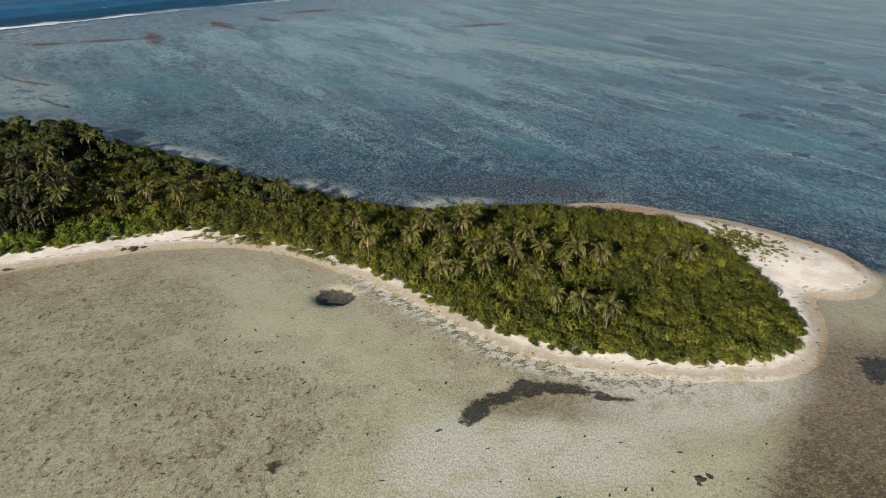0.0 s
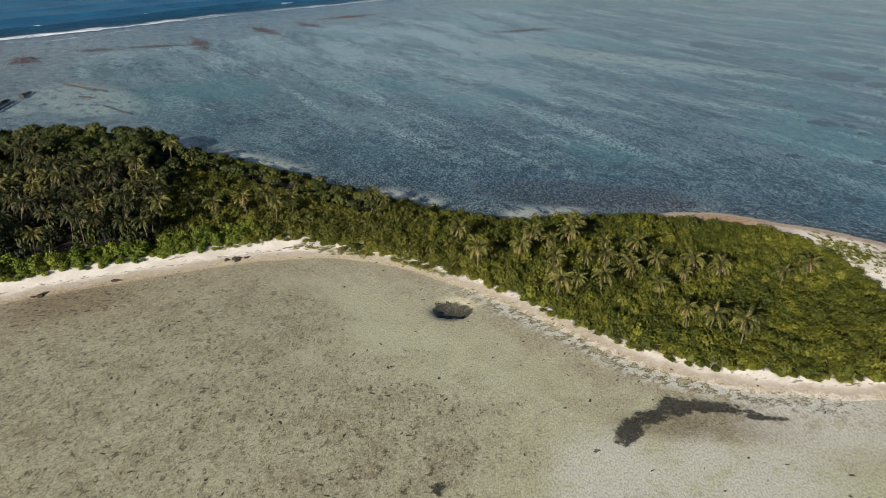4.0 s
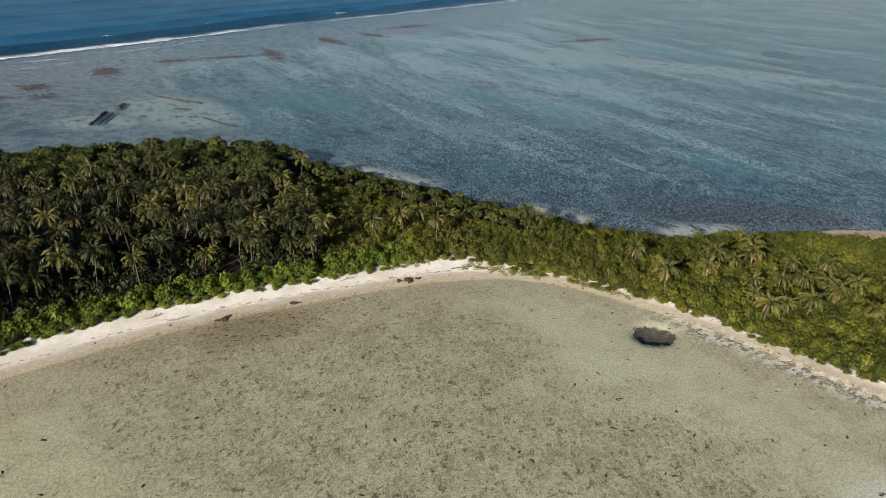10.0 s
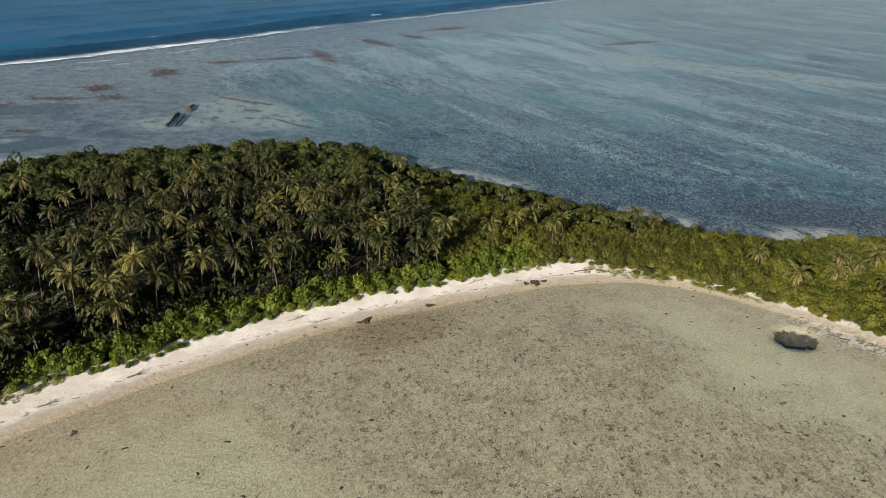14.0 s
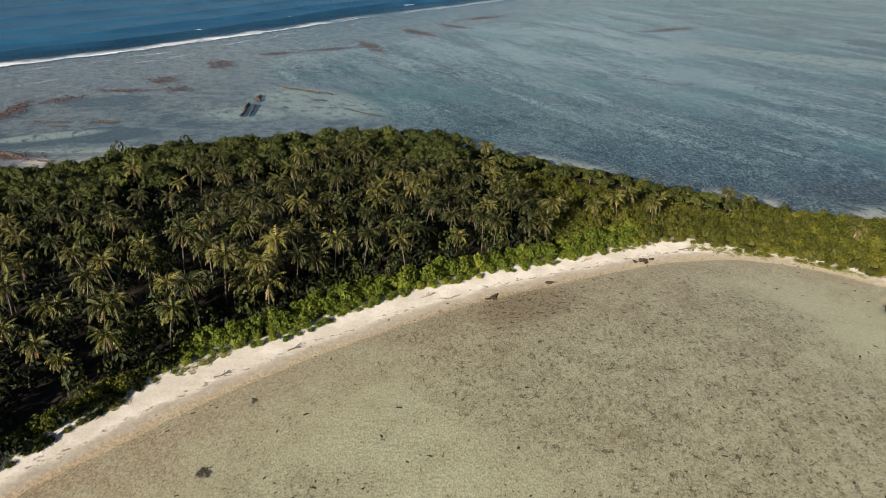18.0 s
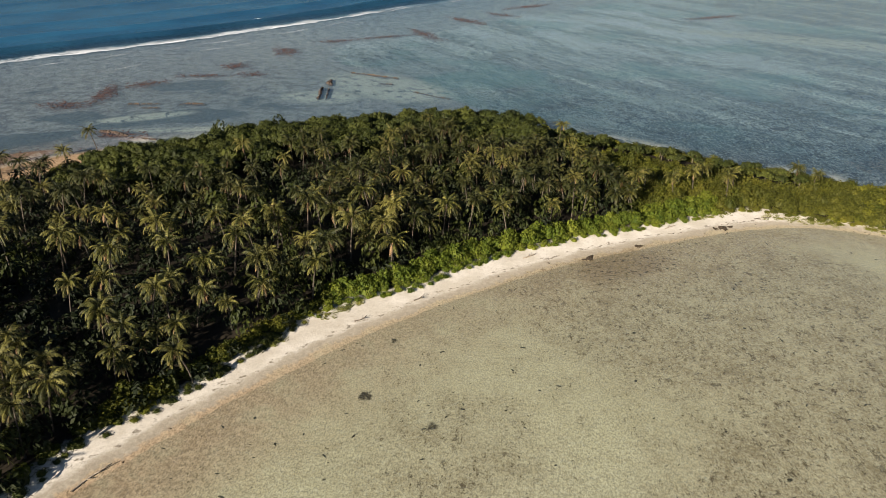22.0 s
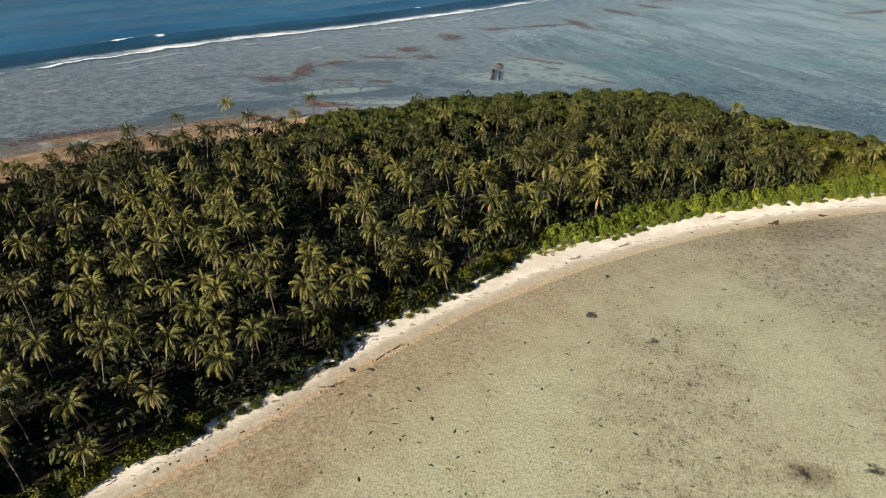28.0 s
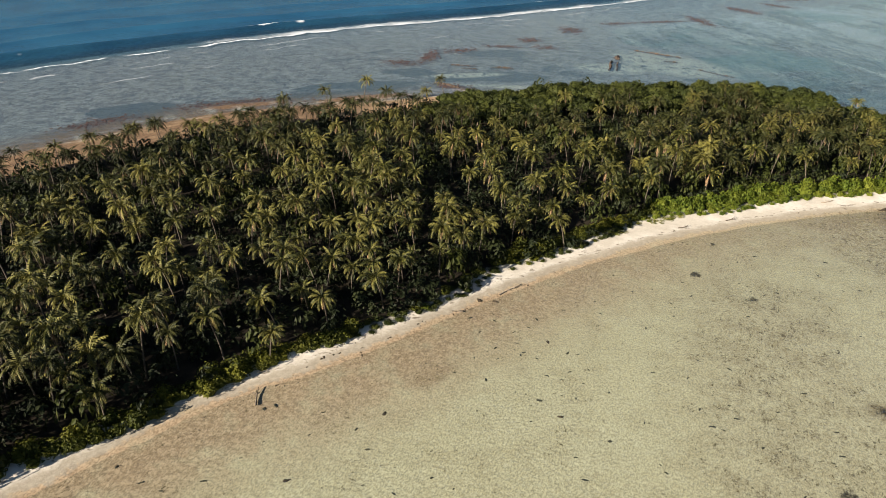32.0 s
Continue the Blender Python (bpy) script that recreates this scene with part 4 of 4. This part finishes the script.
def plant_shrubs():
    rnd = random.Random(8)
    kinds = [bush_thing(rnd, "shrub", "dense rounded beach shrub with yellow-green leaves", "shrub", "shrubs along the beach", 1.7, h, 330, 0.165, SHRUB) for h in (2.0, 2.5, 2.9)]
    kinds += [bush_thing(rnd, "shrub", "bright green broad-leaved beach shrub beside the sand", "shrub", "shrubs along the beach", 1.8, h, 420, 0.175, BRIGHT) for h in (2.3, 2.6, 2.9)]
    kinds += [bush_thing(rnd, "shrub", "low olive-yellow beach shrub with small leaves", "shrub", "shrubs along the beach", 1.7, h, 330, 0.165, OLIVE) for h in (1.9, 2.3, 2.6)]
    kinds += [bush_thing(rnd, "shrub", "dark green shrub at the palms' feet", "shrub", "shrubs along the beach", 1.8, h, 330, 0.175, TREE) for h in (2.2, 2.6, 3.0)]
    used = set()
    q = scatter((-250, 80, -95, 235), 1.95, 41)
    d, broad, palm = zones(q)
    ok = (d > np.where(q[:, 0] < -28, -0.7, 0.4)) & ~palm & ~((broad) & (d > 4))
    q, d = q[ok], d[ok]
    front = np.abs(away(q, curve(FRONT_VEG, 4), False))
    order = np.argsort(front + np.where(q[:, 0] > -200, 0, 30) + np.random.RandomState(2).uniform(0, 2.0, len(q)))
    hz = land_height(away(q, SHORE, True))
    single, rest = order[:300], order[300:]
    for j in single:
        x, y = q[j]
        green = -158 < x < -70 or (x < -158 and rnd.random() < 0.12)
        if not green and -75 < x < -8 and rnd.random() < 0.75:
            green = 2
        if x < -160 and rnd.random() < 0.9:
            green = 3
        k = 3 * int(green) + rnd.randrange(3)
        s = rnd.uniform(0.8, 1.1) * min(1.0, 0.82 + 0.2 * d[j])
        high = (0.85 if green == 1 else 0.62) + 0.4 * min(1.0, d[j] / 5.0)
        m = Matrix.Translation((x, y, hz[j] - 0.1)) @ Matrix.Rotation(rnd.uniform(0, 6.28), 4, "Z") @ Matrix.Diagonal((s, s, s * high, 1))
        place(kinds, used, k, m)
    protos = [[bush_arrays(rnd, 1.7, h, n, leaf) for h in (2.2, 2.6, 3.0)] for n, leaf in ((205, 0.22), (230, 0.22))]
    lots = ([], [], [])
    for j in rest:
        x, y = q[j]
        g = 1 if -158 < x < -70 and front[j] < 8 else 0
        if g == 0 and -88 < x < -8 and rnd.random() < 0.95 - abs(x + 50) / 50 + lattice(np.array([x]), np.array([y]), 0.08, 61)[0] * 0.4 - 0.1:
            g = 2
        tall = 0.72 + 0.28 * min(1.0, d[j] / 6.0) + 0.5 * lattice(np.array([x]), np.array([y]), 0.16, 4)[0] * (1 if x < 30 else 0.6)
        if g == 1:
            tall = 1.25 + 0.2 * rnd.random()
        v, f = rnd.choice(protos[g % 2])
        lots[g].append((moved(v, x, y, hz[j] - 0.1, rnd.uniform(0, 6.28), rnd.uniform(0.85, 1.3), tall * rnd.uniform(0.58, 1.0)), f))
    thicket("shrub_thicket", "dense yellow-green scrub covering the sandy point", "shrubs", lots[0], SHRUB)
    thicket("beach_thicket", "bright green broad-leaved scrub between palms and beach", "shrubs", lots[1], BRIGHT)
    thicket("olive_thicket", "olive-yellow scrub across the narrow waist of the island", "shrubs", lots[2], OLIVE)
    # undergrowth below the palms, most of it coloured dark to stand for canopy shade
    q = scatter((-345, -60, -95, 235), 4.0, 47)
    d, broad, palm = zones(q)
    low, green = [], []
    under = [leaves(rnd, [(0, 0, h * 0.4, 1.9, h * 0.6), (0.9, 0.6, h * 0.3, 1.1, h * 0.5), (-0.8, 0.7, h * 0.35, 1.0, h * 0.5)], 62, 0.42) for h in (2.2, 3.2, 4.2)]
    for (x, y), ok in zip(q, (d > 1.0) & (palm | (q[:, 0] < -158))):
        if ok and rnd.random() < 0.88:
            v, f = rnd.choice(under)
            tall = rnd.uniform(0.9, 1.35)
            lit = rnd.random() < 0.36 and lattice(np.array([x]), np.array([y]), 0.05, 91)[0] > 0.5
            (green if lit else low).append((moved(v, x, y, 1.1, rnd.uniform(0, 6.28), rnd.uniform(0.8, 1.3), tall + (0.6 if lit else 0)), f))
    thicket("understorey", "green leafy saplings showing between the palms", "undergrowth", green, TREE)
    thicket("undergrowth", "undergrowth below the palms, canopy shade put into its dark green colour", "undergrowth", low, SHADED_UNDER)
    print("shrubs", len(single), len(rest), len(low))


def plant_trees():
    rnd = random.Random(14)
    kinds = [tree_thing(rnd, w, h) for w, h in ((3.4, 6.4), (3.8, 7.0), (3.1, 5.6), (3.6, 6.6))]
    used = set()
    q = scatter((-245, -40, 120, 235), 4.5, 53)
    d, broad, palm = zones(q)
    n = 0
    for (x, y), ok, e in zip(q, broad, d):
        if ok:
            s = rnd.uniform(0.9, 1.28) * (0.72 + 0.28 * min(1, e / 9)) * (0.55 if x > -112 else 1.0)
            place(kinds, used, rnd.randrange(4), Matrix.Translation((x, y, 1.1)) @ Matrix.Rotation(rnd.uniform(0, 6.28), 4, "Z") @ Matrix.Scale(s, 4))
            n += 1
    print("trees", n)


plant_palms()
plant_shrubs()
plant_trees()


# ---- rocks, rubble, driftwood and weed ----
def ridge(rnd, length, wide, high, count):
    """A low broken ridge of stones along x."""
    pieces = []
    for k in range(count):
        u = (k + 0.5) / count - 0.5
        v, f = lump(rnd, length / count * rnd.uniform(0.55, 0.85), wide * rnd.uniform(0.35, 0.6), high * rnd.uniform(0.6, 1.1))
        pieces.append((moved(v, u * length, rnd.uniform(-0.2, 0.2) * wide, 0, rnd.uniform(-0.3, 0.3)), f, 0))
    return pieces


def reef_rocks():
    rnd = random.Random(21)
    for x, y, length, wide, high, turn, count, label in (
            (-199.4, 266, 19, 2.4, 0.9, 98, 6, "long brown reef rock split along its length in shallow water"),
            (-196.2, 265.5, 17, 1.7, 0.7, 99, 6, "narrow brown reef rock beside its twin in shallow water"),
            (-199.5, 285, 9, 5.0, 1.1, 100, 3, "dark jagged reef rock standing in shallow water"),
            (-183, 300.5, 25, 2.2, 0.7, -22, 9, "thin brown rock ridge on the pale reef flat"),
            (-175, 285, 6, 2.4, 0.5, -15, 3, "short brown rock on the pale reef flat"),
            (-153.5, 267, 18, 2.2, 0.5, -34, 7, "low tan rock ridge at the reef pool's edge"),
            (-244, 243, 9, 4.5, 0.7, 5, 4, "oval brown reef rock with a pale rim"),
            (-262, 241, 12, 3.0, 0.6, 8, 5, "flat brown reef rock on grey sand"),
            (-257, 236, 7, 1.8, 0.5, 4, 3, "thin brown reef rock on grey sand"),
            (-254, 203, 12, 5.0, 0.9, -20, 5, "reddish rubble bank against the far shore"),
            (-242, 198, 10, 3.5, 0.8, -5, 4, "reddish rubble bank beside the far trees")):
        ob = new("reef_rock")
        for v, f, m in ridge(rnd, length, wide, high, count):
            part("stone", mesh_of("stone", v, f, (STONE,), None, False), ob)
        ob.matrix_basis = Matrix.Translation((x, y, -0.45)) @ Matrix.Rotation(radians(turn), 4, "Z") @ Matrix.Diagonal((1, 0.55, 1.0, 1))
        tagged(ob, label, "rock", "rocks of the reef flat")


def coral_heads():
    """Dark coral patches standing on the pale reef floor under the water."""
    rnd = random.Random(31)
    for x, y, a, b in CORAL:
        pieces = [(*lump(rnd, a * 0.9, b * 0.9, 0.32, 0.22, 3, 16), 0)]
        for k in range(5):
            w, r = rnd.uniform(0, 6.28), rnd.uniform(0.22, 0.42)
            v, f = lump(rnd, a * r, b * r, 0.3, 0.3, 2, 10)
            pieces.append((moved(v, 0.75 * a * math.cos(w), 0.75 * b * math.sin(w), 0, 0), f, 0))
        v, f, m = joined(pieces)
        ob = new("coral_patch", mesh_of("coral_patch", v, f, (CORAL_ROCK,), None, True))
        ob.matrix_basis = Matrix.Translation((x, y, -0.83))
        tagged(ob, "dark rounded coral patch under shallow reef water", "coral", "coral patches of the reef flat")


def rubble_fields():
    """Loose red-brown coral stones heaped on the crest."""
    rnd = random.Random(22)
    protos = [lump(rnd, 1.0, 0.7, 0.45, 0.4, 2, 6) for _ in range(5)]
    pieces = []
    for cx, cy, a, b, turn in RED:
        c, s = math.cos(radians(turn)), math.sin(radians(turn))
        for k in range(int(a * b * 4.0)):
            u, w = rnd.gauss(0, 0.5), rnd.gauss(0, 0.5)
            v, f = rnd.choice(protos)
            x, y = cx + a * u * c - b * w * s, cy + a * u * s + b * w * c
            pieces.append((moved(v, x, y, -0.06, rnd.uniform(0, 6.28), 0.18 + 0.5 * rnd.random() ** 2, 0.6), f))
    thicket("coral_rubble", "red-brown coral rubble strewn over the reef crest", "rubble", pieces, RUBBLE)


def beach_litter():
    rnd = random.Random(23)
    for x, y, length, turn, thick, mat, label in (
            (-178.5, 51, 6.0, 60, 0.16, PALEWOOD, "bleached driftwood trunk lying on wet sand"), (-205, 4, 4.0, 120, 0.14, WOOD, "dark driftwood log at the waterline"),
            (-212, 3, 4.6, 80, 0.22, WOOD, "dark leaning stump beside the fallen fronds"), (-185, 40, 3.0, 30, 0.12, WOOD, "thin dark branch on the sand"),
            (-118, 123, 3.4, 35, 0.13, PALEWOOD, "bleached branch on the dry beach"), (-140, 103, 3.0, 50, 0.12, WOOD, "grey branch on the dry beach"),
            (-60, 150, 4.0, 10, 0.14, WOOD, "grey log by the creepers"), (-84, 142, 3.0, 30, 0.12, PALEWOOD, "bleached branch on the dry beach"),
            (-150, 94, 2.6, 40, 0.12, WOOD, "grey branch at the waterline"), (84, 152, 5.0, 160, 0.12, PALEWOOD, "bleached branch on the sand spit")):
        bend = rnd.uniform(-0.4, 0.4)
        path = [(length * (u - 0.5), bend * math.sin(3.14 * u), 0.1 + 0.35 * u * u) for u in np.linspace(0, 1, 6)]
        v, f = tube(path, np.linspace(thick, thick * 0.45, 6), 6)
        root = tagged(new("driftwood"), label, "driftwood", "driftwood on the beach")
        root.matrix_basis = Matrix.Translation((x, y, max(0.0, ground_at(x, y)))) @ Matrix.Rotation(radians(turn), 4, "Z")
        part("log", mesh_of("log", v, f, (mat,), None, True), root)
        for k in range(2):
            u = rnd.uniform(0.4, 0.8)
            p0 = np.array(path[int(u * 5)])
            p1 = p0 + (rnd.uniform(0.3, 0.8), rnd.choice((-1, 1)) * rnd.uniform(0.4, 0.9), rnd.uniform(0.1, 0.5))
            v, f = tube([p0, (p0 + p1) / 2, p1], (thick * 0.5, thick * 0.4, thick * 0.2), 6)
            part("branch", mesh_of("branch", v, f, (mat,), None, True), root)
    heaps = [(-71, 144, 1.5), (-73, 143.4, 0.9), (-69, 145, 0.8), (-93, 132, 1.0), (-104.6, 125, 1.3), (-106, 124, 0.7), (38.0, 78.2, 1.0), (39.6, 78.9, 0.7), (37.6, 77.2, 0.5), (-191, -9, 0.5), (-167, 36.7, 0.5), (-160, 18, 0.5), (-185, 8.4, 0.5), (-183, 45, 0.7), (-180, 46, 0.6)]
    line = curve(FRONT_SHORE, 6)
    for k in range(120):
        p = line[rnd.randrange(20, len(line) - 12)]
        heaps.append((p[0] + rnd.uniform(-2.4, 1.0), p[1] + rnd.uniform(-0.6, 2.4), rnd.uniform(0.1, 0.38)))
    protos = [mesh_of("seaweed_clump", *lump(rnd, 1.0, 0.6, 0.22, 0.55, 3, 11), (WRACK,)) for _ in range(6)]
    for x, y, r in heaps:
        ob = new("seaweed_clump", rnd.choice(protos))
        ob.matrix_basis = Matrix.Translation((x, y, ground_at(x, y) - 0.02)) @ Matrix.Rotation(rnd.uniform(0, 6.28), 4, "Z") @ Matrix.Scale(r, 4)
        tagged(ob, "dark brown heap of washed-up seaweed by the waterline", "seaweed", "seaweed heaps along the shore")


def seagrass_tufts():
    """Small dark weed tufts and shells scattered over the lagoon floor."""
    rnd = random.Random(24)
    protos = [lump(rnd, 1.0, rnd.uniform(0.25, 0.6), 0.25, 0.6, 2, 8) for _ in range(8)]
    q = np.array([(rnd.uniform(-215, 70), rnd.uniform(-30, 150)) for _ in range(5200)])
    d = away(q, SHORE, True)
    dense = lattice(q[:, 0], q[:, 1], 0.03, 61)
    pieces = []
    for (x, y), e, w in zip(q, d, dense):
        if e < -1.0 and rnd.random() < 0.25 + 0.7 * w:
            v, f = rnd.choice(protos)
            pieces.append((moved(v, x, y, float(land_height(np.array([e]))[0]) - 0.03, 0.5 + rnd.gauss(0, 0.8), 0.10 + 0.42 * rnd.random() ** 3.0), f))
    thicket("seagrass_tufts", "small dark weed tufts scattered over the pale lagoon floor", "seagrass", pieces, GRASS_BED)


def low_plants():
    rnd = random.Random(25)
    mats = [leaves(rnd, [(0, 0, 0.05, 0.7, 0.28)], 60, 0.14), leaves(rnd, [(0, 0, 0.05, 0.6, 0.2), (0.5, 0.3, 0.02, 0.5, 0.15)], 70, 0.13)]
    green, yellow = [], []
    for k in range(520):                                   # on the spit, thinning out from the scrub
        x, y = 67 + abs(rnd.gauss(0, 7.5)), rnd.gauss(159, 5.0)
        if away(np.array([[x, y]]), SHORE, True)[0] > 5 and away(np.array([[x, y]]), VEG, True)[0] < 1:
            v, f = rnd.choice(mats)
            green.append((moved(v, x, y, ground_at(x, y), rnd.uniform(0, 6.28), rnd.uniform(0.25, 0.95)), f))
    for cx, cy, a, b, turn, n in ((-50, 150.5, 9, 1.6, -8, 90), (-154, 97, 5, 1.3, 50, 45), (-163.5, 85, 2.2, 1.2, 50, 25), (-72, 150, 5, 1.0, 22, 30), (-30, 144, 8, 1.0, -25, 50)):
        c, s = math.cos(radians(turn)), math.sin(radians(turn))
        for k in range(n):
            u, w = rnd.uniform(-1, 1) * a, rnd.gauss(0, 0.5) * b
            v, f = rnd.choice(mats)
            x, y = cx + u * c - w * s, cy + u * s + w * c
            yellow.append((moved(v, x, y, ground_at(x, y), rnd.uniform(0, 6.28), rnd.uniform(0.5, 1.2), 0.6), f))
    thicket("spit_plants", "sparse grey-green plants on the white sand spit", "beach plants", green, SHRUB)
    thicket("beach_creeper", "yellow-green creeper runners over the upper beach", "creeper", yellow, CREEPER)


reef_rocks()
coral_heads()
rubble_fields()
beach_litter()
seagrass_tufts()
low_plants()
